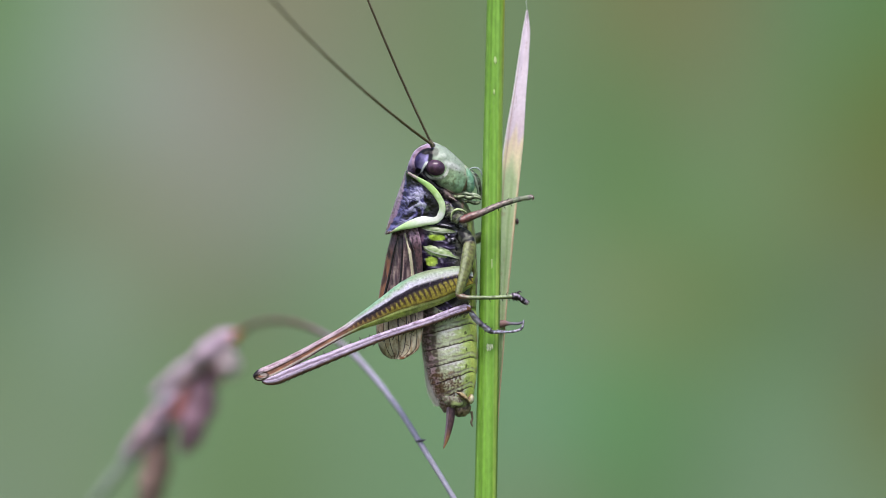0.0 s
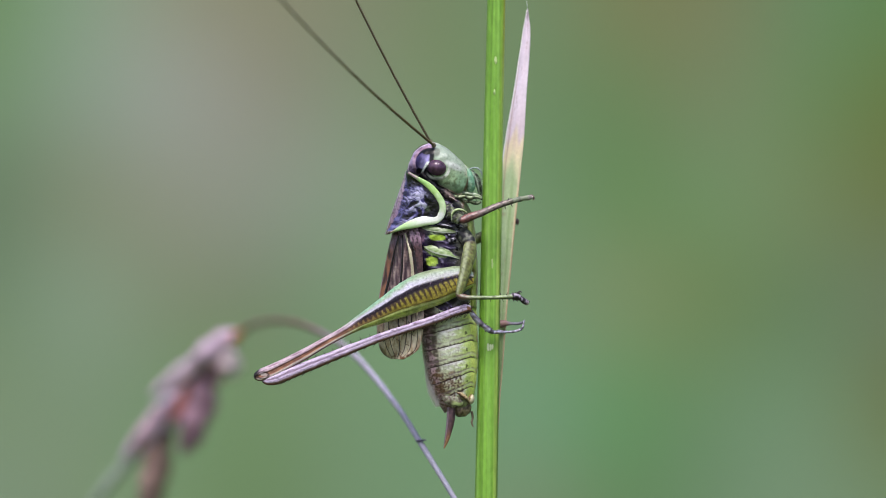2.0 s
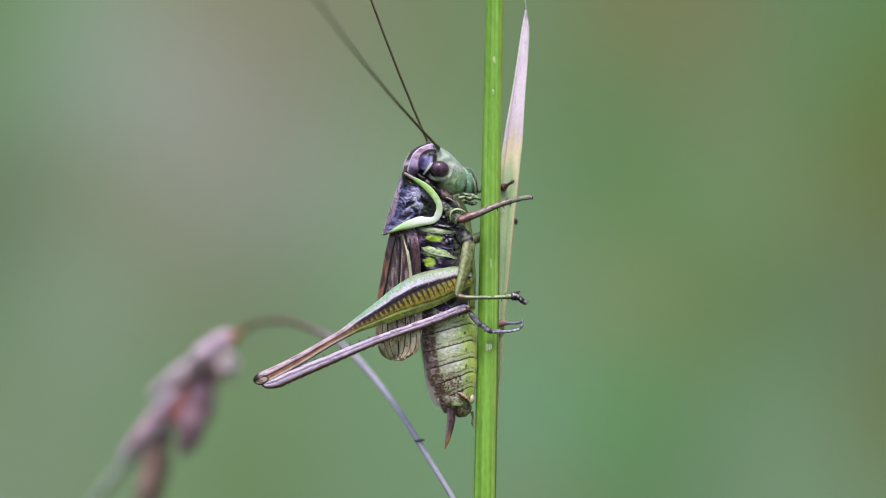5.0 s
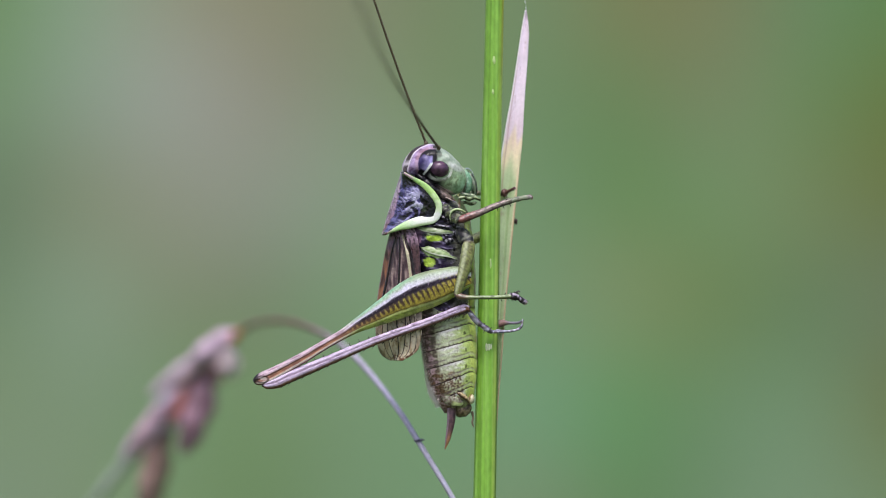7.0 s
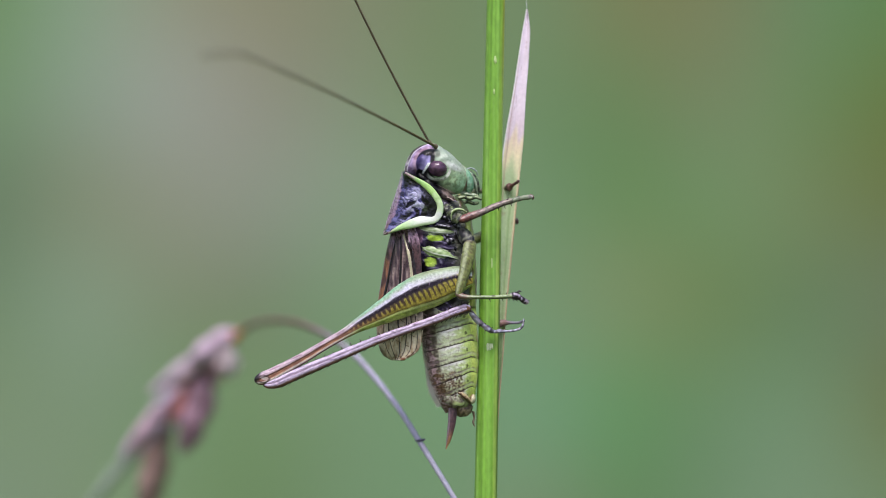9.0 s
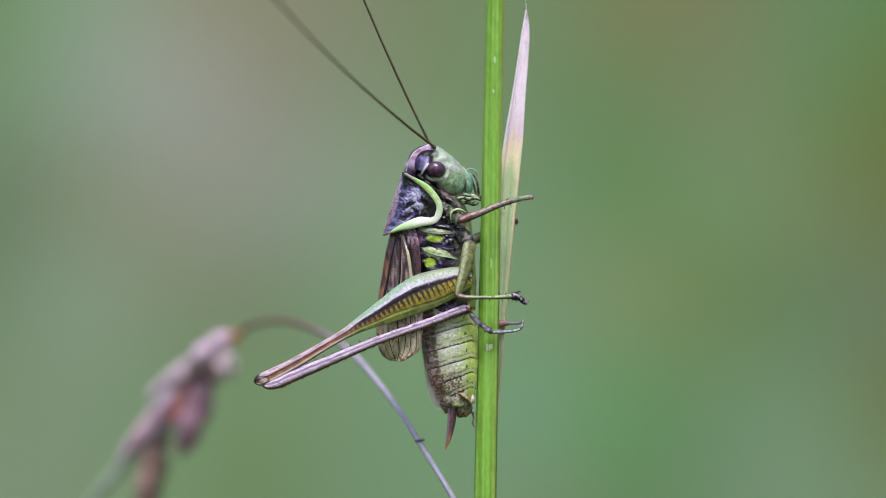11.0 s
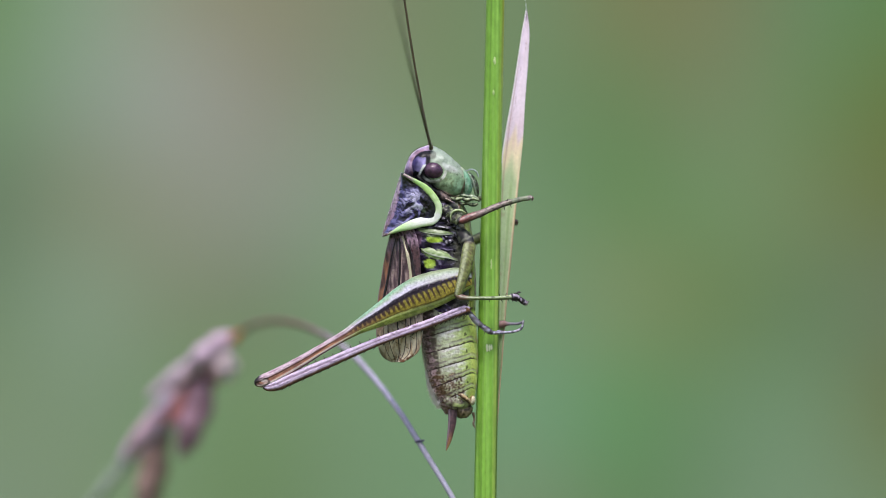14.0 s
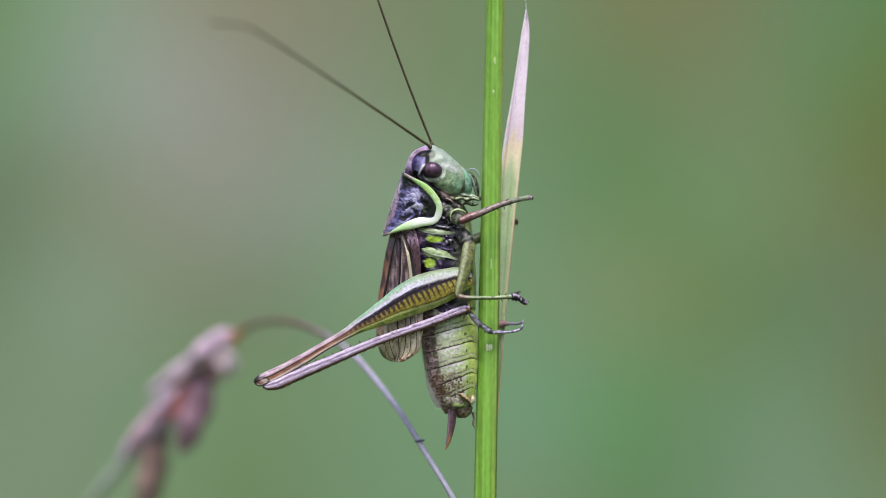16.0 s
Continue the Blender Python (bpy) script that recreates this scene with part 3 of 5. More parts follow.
    for sign in (-1, 1):
        rows = []
        for i in range(25):
            s = i / 24
            e = interp(lobe, s)
            w = abs(surface(s, 0.985, False)[2])
            r = 2.4 + 3.4 * step(0.0, 0.26, s) + 2.8 * step(0.5, 0.76, s) - 7.6 * step(0.82, 1.02, s)
            inward = Vector((728 - e[0], 362 - e[1])).normalized() * (1.6 * math.sin(math.pi * s))
            rows.append((e[0] + inward.x, e[1] + inward.y - 1.8 * step(0.68, 0.8, s) * step(1.0, 0.9, s), sign * (w + 0.8 + 3.6 * step(0.66, 0.86, s)), r, 2.0 + 0.8 * step(0.6, 0.3, s) + 1.4 * step(0.66, 0.86, s)))

        def green(s, a, u, v, w):
            n1 = noise.noise(Vector((u / 7, v / 7, 2)))
            c = mix(mix(rgb(122, 172, 88), rgb(164, 204, 118), step(0.05, 0.3, s)), rgb(210, 234, 184), step(0.3, 0.5, s + 0.08 * n1))
            c = mix(c, rgb(244, 250, 240), step(0.5, 0.64, s + 0.06 * n1))
            c = mix(c, rgb(176, 216, 146), step(0.78, 0.92, s))
            c = mix(c, rgb(156, 132, 140), step(0.12, 0.06, s))
            c = mix(c, rgb(126, 110, 92), step(0.93, 0.99, s))
            return mix(c, rgb(168, 206, 128), 0.7 * max(step(0.6, 0.95, abs(a)) * step(0.7, 0.5, s), step(0.25, 0.7, a) * step(0.6, 0.75, s)))
        part("rim", loft(rows, 24, 130, green, 0.02, 12), RIM, shield, "bright yellow-green rim")
    return shield


pronotum = build_pronotum()


def build_thorax():
    def folds(u, v):
        return bent(u, v * 1.9, 26, 5) + 0.5 * bent(u, v * 1.5, 12, 2)

    def shape(s, a):
        v = 352 + 208 * s
        return 1 + 0.028 * folds(784 - 54 * a, v) - 0.01, 0

    def shade(s, a, u, v, w):
        n1 = noise.noise(Vector((u / 12, v / 8, 5)))
        f = folds(784 - 54 * a, 352 + 208 * s)
        c = mix(rgb(11, 7, 15), rgb(44, 32, 62), step(0.45, 1.3, f))
        # lilac highlights painted onto the sharpest fold crests
        c = mix(c, rgb(184, 176, 212), 0.5 * step(1.15, 1.45, f))
        c = mix(c, mix(rgb(34, 32, 32), rgb(96, 98, 86), step(0.0, 1.0, f)), step(796, 816, u + 10 * n1))
        c = mix(c, rgb(126, 150, 96), step(824, 838, u) * 0.7)
        n2 = noise.noise(Vector((u / 5, v / 5, 11)))
        for pu, pv, ru, rv, turn, col in ((773, 421, 16, 5.8, 3, (166, 202, 64)), (764, 463, 11.5, 9, 8, (168, 200, 76)), (770, 447, 23, 6.5, 20, (168, 196, 118)), (766, 411, 27, 3, 4, (170, 190, 140)),
                                          (790, 446, 15, 4, 32, (196, 208, 172)), (757, 410, 12, 3, -8, (96, 84, 104)), (744, 416, 8, 15, 0, (112, 88, 108))):
            x, y = u - pu, v - pv
            ct, st = math.cos(radians(turn)), math.sin(radians(turn))
            d = math.hypot((x * ct + y * st) / ru, (y * ct - x * st) / rv) + 0.1 * n2 + 0.16 * n1
            tone = mix(rgb(*col), tuple(k * 0.7 for k in rgb(*col)), step(0.0, 0.5, n1))
            c = mix(c, tone, step(0.98, 0.88, d))
        return c
    def nape(s, a, u, v, w):
        n1 = noise.noise(Vector((u / 6, v / 5, 5)))
        # near-black tone stands in for the shadow between head and shield
        c = mix(rgb(12, 8, 13), rgb(112, 98, 92), step(0.6, 0.95, s + 0.35 * n1))
        return mix(c, rgb(150, 132, 128), 0.35 * step(0.62, 0.85, s) * step(0.0, 0.4, n1))
    part("neck", loft([(744, 308, 0, 13, 32), (756, 319, 0, 15, 36), (770, 331, 0, 15, 38), (786, 343, 0, 13, 38), (802, 355, 0, 9, 32)], 40, 50, nape, 0.06, 9), SHINY, cricket, "dark folded neck")
    body = part("thorax", loft([(772, 352, 0, 22, 36), (782, 375, 0, 44, 48), (782, 400, 0, 56, 54), (780, 430, 0, 60, 56), (784, 465, 0, 58, 56), (790, 505, 0, 50, 56),
                                (793, 545, 0, 46, 52), (794, 560, 0, 40, 46)], 110, 130, shade, 0.04, 15, shape), SHINY, cricket, "black and green sculpted thorax")

    def rose(s, a, u, v, w):
        return mix(rgb(170, 152, 142), rgb(96, 92, 78), step(-0.2, 0.3, noise.noise(Vector((u / 5, v / 4, 4)))))

    def grey(s, a, u, v, w):
        n1 = noise.noise(Vector((u / 4, v / 4, 3)))
        return mix(rgb(18, 15, 24), rgb(158, 156, 166), step(0.05, 0.5, n1 + 0.35 * a))
    for u, v, ru, rv, w, turn, col in ((783, 411, 18, 2.4, -53, -2, grey), (797, 427, 11, 6, -51, -20, grey),
                                       (792, 416, 8, 3.2, -52, 20, grey), (806, 412, 10, 6, -47, 40, grey), (798, 457, 10, 3.4, -50, -52, grey), (805, 438, 8, 5, -48, 60, grey), (817, 420, 11, 7, -42, 70, grey),
                                       (804, 450, 7, 2.6, -49, -60, grey), (795, 372, 11, 7, -47, 70, grey), (789, 362, 7, 4, -46, 40, grey), (800, 366, 6, 4, -45, 80, grey), (790, 386, 10, 4.4, -51, 30, grey),
                                       (801, 352, 8, 1.8, -37, 28, rose), (800, 394, 9, 3.6, -48, -20, grey), (810, 400, 9, 5, -46, 12, grey), (786, 400, 14, 2.8, -53, 6, grey)):
        part("plate", ball(u, v, w, ru, rv, 5, turn, col, 0.4, 7, 34), SHINY if col is grey else CUTICLE, body)
    # two overlapping side plates with a raised lower lip
    for top, low, lift in (([(745, 432), (760, 433), (778, 438), (798, 447), (812, 455)], [(752, 440), (764, 447), (780, 452), (798, 455), (814, 460)], 4.5),
                           ([(738, 399), (754, 400), (772, 402), (790, 405), (808, 410)], [(746, 404), (758, 409), (774, 412), (790, 413), (806, 413)], 3.5)):
        def leafy(s, q, top=top, low=low, lift=lift):
            a, b = interp(top, s), interp(low, s)
            u, v = a[0] + (b[0] - a[0]) * q, a[1] + (b[1] - a[1]) * q
            w = 56 * math.sqrt(max(0.05, 1 - ((u - 781) / 59) ** 2))
            return u, v, -w + 1.5 - lift * math.sin(q * 1.9) - 0.8 * noise.noise(Vector((u / 8, v / 5, 2)))

        def lipped(s, q, u, v, w, lift=lift):
            n1 = noise.noise(Vector((u / 7, v / 4, 7)))
            tone = 1.0 if lift > 4 else 0.62
            c = mix(rgb(116, 142, 82), rgb(150, 172, 122), step(-0.4, 0.5, n1))
            c = tuple(tone * k for k in mix(c, rgb(206, 214, 196), 0.8 * step(0.68, 0.88, q + 0.08 * n1)))
            return mix(c, rgb(46, 42, 50), 0.8 * max(step(0.14, 0.0, s), step(0.8, 1.0, s + 0.15 * n1), step(0.2, 0.0, q)))
        part("plate", sheet(leafy, 60, 14, lipped), RIM, body, "pale green side plate", thick=1.5)
    part("breast", loft([(806, 350, 0, 10, 22), (820, 372, 0, 11, 30), (829, 400, 0, 10, 34), (834, 440, 0, 8.5, 36), (836, 490, 0, 9, 36), (835, 545, 0, 8, 34)], 32, 60,
                        lambda s, a, u, v, w: mix(mix(rgb(66, 82, 46), rgb(126, 144, 62), step(0.25, 0.6, s)), rgb(74, 46, 34), 0.8 * step(0.0, 0.45, noise.noise(Vector((u / 6, v / 9, 2))))), 0.12, 12), CUTICLE, body, "pale green underside")
    return body


build_thorax()


def build_abdomen():
    mid = [(791, 520, 50), (792.5, 555, 50.5), (795, 590, 49.5), (797.5, 625, 48), (800.5, 660, 44.5), (805.5, 692, 36.5), (810, 720, 25)]
    cuts = (522, 549, 577, 605, 633, 660, 688, 714)

    def shape(s, a):
        # each ring is cut aslant, bulges, and ends in a raised lip over the next one
        k = 0.978 + 0.018 * step(0.0, 0.5, s) + 0.008 * math.sin(math.pi * s) + 0.004 * band(s, 0.9, 0.04, 0.06)
        return k, 9.0 * a + 7 * step(0.72, 1.0, -a) + 1.2 * noise.noise(Vector((a * 4, s * 2, 1)))

    def shade(s, a, u, v, w):
        n1 = noise.noise(Vector((u / 11, v / 6, 2)))
        n2 = noise.noise(Vector((u / 3.5, v / 3.5, 6)))
        x = -a   # +1 towards the stem
        c = mix(rgb(182, 194, 156), rgb(184, 208, 112), step(-0.05, 0.65, x + 0.1 * n1))
        # whitish-lilac sheen over the middle of each ring, put into the colour
        c = mix(c, rgb(212, 206, 218), 0.7 * band(s, 0.2, 0.07, 0.12) * step(0.6, 0.3, x) * step(-0.5, -0.2, x))
        c = mix(c, rgb(222, 226, 216), 0.75 * step(-0.25, 0.3, n1) * band(x, 0.05, 0.3, 0.35) * band(s, 0.36, 0.12, 0.25))
        c = mix(c, rgb(140, 130, 118), 0.5 * step(0.0, 0.45, n2 + 0.5 * n1) * band(x, -0.1, 0.4, 0.3))
        brown = mix(mix(rgb(176, 150, 158), rgb(120, 92, 94), step(-0.2, 0.3, n1)), rgb(66, 44, 50), 0.8 * step(-0.25, 0.5, n2 + 0.4 * n1))
        c = mix(c, rgb(168, 156, 148), 0.4 * step(-0.25, -0.5, x + 0.2 * n1))
        c = mix(c, brown, step(-0.52, -0.7, x + 0.14 * n1 + 0.08 * n2))
        c = mix(c, rgb(60, 40, 40), 0.8 * band(x, -0.56, 0.05, 0.08) * step(-0.4, 0.1, n1))
        c = mix(c, mix(rgb(130, 92, 62), rgb(78, 54, 38), step(-0.2, 0.4, n2)), 0.85 * step(652, 664, v + 8 * n1) * step(0.52, 0.3, x + 0.2 * n1) * step(-0.6, 0.3, n2 + 0.5 * n1))
        c = mix(c, rgb(206, 222, 112), step(0.68, 0.8, x) * step(0.99, 0.9, s))
        c = mix(c, rgb(46, 34, 28), 0.75 * band(math.hypot((x - 0.58) / 0.045, (s - 0.6) / 0.09) + 0.8 * n2, 0, 0.7, 0.5))
        lip = step(0.95, 0.8, x)
        c = mix(c, rgb(112, 92, 104), 0.6 * band(s, 0.76, 0.02, 0.05) * lip * step(-0.2, 0.25, n1 + 0.15))
        c = mix(c, rgb(186, 190, 176), 0.35 * band(s, 0.83, 0.03, 0.05) * step(-0.5, 0.0, x))
        c = mix(c, rgb(170, 120, 84), 0.6 * step(0.9, 0.97, x) * step(0.5, 0.8, s))
        return mix(c, rgb(74, 52, 64), 0.85 * step(0.9, 0.96, s + 0.05 * n2) * lip)
    for k in range(7):
        a, b = cuts[k] - 6, cuts[k + 1] + 2
        rows = []
        for i in range(9):
            v = a + (b - a) * i / 8
            u, v, r = interp(mid, (v - 520) / 200)
            rows.append((u, v, 0, r, r * 1.02))
        part("abdomen_ring", loft(rows, 190, 44, shade, 0.01, 12, shape), BELLY, cricket, "green and brown ring of the abdomen" if k == 0 else "")

    def tail(s, a, u, v, w):
        c = mix(rgb(150, 156, 112), rgb(92, 72, 58), step(-0.15, 0.3, noise.noise(Vector((u / 5, v / 5, 1)))))
        return mix(c, rgb(64, 44, 38), step(0.65, 0.95, a))
    part("tail_plate", ball(808, 708, -12, 21, 15, 19, 22, tail, 0.08, 9, 40), CUTICLE, cricket, "olive-brown tail plate")
    def cream(s, a, u, v, w):
        n1 = noise.noise(Vector((u / 6, v / 5, 9)))
        n2 = noise.noise(Vector((u / 3, v / 3, 4)))
        c = mix(rgb(138, 140, 116), rgb(84, 68, 58), step(-0.2, 0.25, n1 + 0.5 * n2))
        c = mix(c, rgb(176, 168, 160), 0.5 * step(0.2, 0.4, n2))
        # a bright green lower edge
        c = mix(c, rgb(200, 214, 146), 0.95 * band(a, -0.5, 0.24, 0.16) * step(0.4, 0.55, s) * step(0.98, 0.9, s))
        return mix(c, rgb(70, 48, 42), 0.8 * max(step(0.72, 0.95, a), step(0.22, 0.1, s)))
    part("tail_plate", loft([(783, 699, -24, 5, 4), (791, 704, -28, 10, 6), (803, 708, -29, 11.5, 6.5), (814, 711, -26, 8, 5), (821, 709, -20, 3, 3)], 40, 50, cream, 0.1, 6), BELLY, cricket, "pale glossy crescent plate")
    part("tail_plate", loft([(803, 718, -8, 7, 14), (810, 721, -9, 13, 15), (817, 724, -8, 14, 13), (824, 722, -6, 11, 10), (830, 717, -4, 6, 7)], 30, 30,
                            lambda s, a, u, v, w: mix(rgb(138, 122, 96), rgb(66, 48, 42), step(-0.15, 0.3, noise.noise(Vector((u / 5, v / 5, 3))))), 0.25, 7), CUTICLE, cricket, "brown end plate")
    part("tail_plate", loft([(798, 694, -32, 1.4, 2), (808, 695, -33, 2.6, 3), (817, 699.5, -32, 4, 4), (825, 706, -27, 3.6, 4), (830, 713, -20, 2, 2)], 22, 30,
                            lambda s, a, u, v, w: mix(rgb(170, 152, 112), rgb(92, 66, 50), step(-0.35, 0.2, noise.noise(Vector((u / 5, v / 4, 6))) - 0.4 * a)), 0.18, 6), BELLY, cricket, "cream fold over the tail")
    part("tail_plate", ball(833.5, 707, -17, 9, 5.6, 8, 100, lambda s, a, u, v, w: mix(rgb(200, 192, 160), rgb(130, 104, 76), step(0.1, 0.8, a)), 0.2, 6, 22), BELLY, cricket)

    def horn(s, a, u, v, w):
        # the lighter left edge is a painted lilac highlight
        return mix(mix(mix(rgb(92, 66, 70), rgb(58, 40, 46), step(-0.1, 0.4, noise.noise(Vector((u / 4, v / 9, 4))))), rgb(158, 138, 150), 0.7 * band(a, 0.75, 0.12, 0.15)), rgb(186, 138, 96), step(0.45, 0.9, s) * step(-0.9, 0.2, -a))
    part("cercus", loft([(798, 722, -18, 8, 8), (797, 742, -20, 7.4, 7), (794, 760, -20, 6, 6), (790, 778, -20, 4.2, 4.2), (785, 794, -19, 1, 1)], 16, 30, horn), LEG, cricket, "brown horn-like tail spike")
    part("stylus", loft([(834, 728, -6, 2.4, 2.4), (836, 740, -6, 1.8, 1.8), (834, 748, -8, 2, 2), (837, 756, -8, 0.9, 0.9)], 10, 16, lambda *k: rgb(104, 92, 70)), LEG, cricket)

    # pale fuzz along the back
    rnd = random.Random(3)
    bm = bmesh.new()
    tint = bm.verts.layers.float_color.new(TINT)
    for _ in range(5200):
        s = 0.3 + 0.65 * rnd.random() ** 0.6
        u, v, r = interp(mid, s)
        r *= 0.98
        th = rnd.gauss(0, 0.26)
        d = Vector((-math.cos(th), -math.sin(th) * 0.9, -0.2 + rnd.uniform(-0.8, 0.7))).normalized()
        p = lp(u, v, 0) + Vector((-math.cos(th), -math.sin(th), 0)) * r * U
        side = d.cross(Vector((0.3, 0.8, 0.5))).normalized() * 0.3 * U
        length = rnd.uniform(3, 13) * U * (0.45 + 0.9 * step(0.6, 0.85, s))
        tri = [bm.verts.new(p - side), bm.verts.new(p + side), bm.verts.new(p + d * length)]
        for x in tri:
            x[tint] = (*rgb(228, 224, 222), 1)
        bm.faces.new(tri)
    fuzz = part("fuzz", bm, DRY, cricket, "fine pale hairs on the back")
    fuzz["kind"] = "stuff"


build_abdomen()


def build_wing(sign, name_label):
    left = [(698, 402), (692, 422), (685, 450), (678, 487), (671, 525), (667, 565), (668, 600), (676, 624), (692, 635)]
    right = [(737, 400), (744, 422), (747, 450), (748, 490), (749, 530), (749, 565), (747, 595), (738, 620), (712, 636)]
    # veins: start and end along the wing, course across it, half-width, colour
    lines = ((0.1, 0.62, 0.26, 0.16, 0.06, 2.0, (16, 11, 12)), (0.1, 0.97, 0.38, 0.5, 0.46, 1.7, (20, 14, 14)), (0.08, 0.6, 0.46, 0.78, 0.86, 2.3, (196, 190, 158)), (0.1, 0.55, 0.56, 0.9, 0.96, 1.8, (24, 16, 18)),
             (0.5, 0.97, 0.24, 0.26, 0.34, 1.3, (52, 36, 28)), (0.55, 0.95, 0.12, 0.14, 0.22, 1.1, (60, 42, 30)), (0.5, 0.97, 0.6, 0.66, 0.6, 1.4, (46, 32, 26)), (0.55, 0.97, 0.7, 0.8, 0.76, 1.3, (52, 36, 28)),
             (0.6, 0.95, 0.84, 0.92, 0.9, 1.2, (56, 40, 30)))

    def place(s, q):
        a, b = interp(left, s), interp(right, s)
        w = 10 + 44 * math.sin(q * math.pi / 2) ** 0.8 - 6 * step(0.7, 1, s)
        # lengthwise pleats
        w += 2.4 * math.sin(q * 21 + 2 * s) * step(0.75, 0.4, s) + 0.8 * math.sin(q * 34 + 5)
        w *= 0.8 + 0.2 * step(0.0, 0.2, s)
        u = a[0] + (b[0] - a[0]) * q
        return u, a[1] + (b[1] - a[1]) * q, sign * w

    def shade(s, q, u, v, w):
        n1 = noise.noise(Vector((u / 5, v / 22, 3)))
        n2 = noise.noise(Vector((u / 4, v / 4, 7)))
        c = mix(rgb(68, 48, 56), rgb(176, 154, 146), step(-0.25, 0.45, n1))
        c = mix(c, rgb(66, 48, 52), 0.5 * step(0.2, 0.9, math.sin(v * 0.9 + 3 * n2)) * step(0.55, 0.4, s))
        c = mix(c, mix(rgb(224, 214, 186), rgb(184, 164, 130), step(-0.1, 0.4, n1 + 0.5 * n2)), step(0.52, 0.72, s) * 0.9)
        c = mix(c, rgb(106, 70, 40), 0.8 * step(0.66, 0.8, s) * step(0.12, 0.03, min(q, 1 - q) + 0.08 * n2) * step(-0.3, 0.1, n1))
        c = mix(c, mix(mix(rgb(128, 104, 124), rgb(140, 96, 70), step(0.12, 0.3, s)), rgb(72, 46, 42), step(-0.1, 0.4, n1)), step(0.2, 0.1, q - 0.1 * step(0.3, 0.1, s)) * step(0.85, 0.5, s))
        c = mix(c, mix(rgb(88, 62, 64), rgb(50, 34, 40), step(-0.2, 0.4, n2)), step(0.62, 0.8, q + 0.25 * step(0.4, 0.1, s)) * step(0.62, 0.45, s))
        c = mix(c, mix(rgb(158, 130, 150), rgb(72, 52, 62), step(-0.2, 0.4, n2)), step(0.22, 0.06, s))
        return mix(c, rgb(122, 78, 42), step(0.88, 0.97, s + 0.04 * n1) * step(-0.25, 0.15, n2))
    wing = part("forewing", sheet(place, 110, 60, shade), WING, cricket, name_label, thick=1.5)
    for s0, s1, q0, q1, q2, r, col in lines:
        rows = []
        for i in range(15):
            f = s0 + (s1 - s0) * i / 14
            g = i / 14
            q = (q0 * (1 - g) ** 2 + 2 * q1 * g * (1 - g) + q2 * g * g) + 0.014 * math.sin(11 * f + 12 * q0)
            u, v, w = place(f, q)
            rows.append((u, v, w + sign * 1.2, r * (1.15 - 0.7 * step(0.5, 0.72, f)) * (0.75 + 0.35 * math.sin(math.pi * g)), 1.3))
        part("vein", loft(rows, 8, 34, lambda *k, col=col: rgb(*col)), WING, wing)
    # cross veins in the lower lobe
    for s0, q0 in ((0.68, 0.24), (0.76, 0.4), (0.8, 0.6), (0.72, 0.7), (0.87, 0.48), (0.89, 0.3), (0.62, 0.5)):
        rows = []
        for i in range(5):
            q = q0 + 0.12 * i / 4
            u, v, w = place(s0 + 0.025 * i / 4, q)
            rows.append((u, v, w + sign * 0.9, 0.45, 0.6))
        part("vein", loft(rows, 6, 8, lambda *k: rgb(84, 62, 46)), WING, wing)
    return wing


build_wing(-1, "brown translucent forewing with dark veins")
build_wing(1, "brown translucent forewing with dark veins")


def spine(p, d, length, r, parent):
    """A stiff bristle at the plan place p pointing along d (right, down, away)."""
    k = math.sqrt(sum(x * x for x in d))
    rows = [(*(p[i] + d[i] / k * length * f for i in range(3)), r * (1 - 0.9 * f), r * (1 - 0.9 * f)) for f in (0, 0.5, 1)]
    part("spine", loft(rows, 6, 4, lambda *q: rgb(52, 38, 36)), LEG, parent)


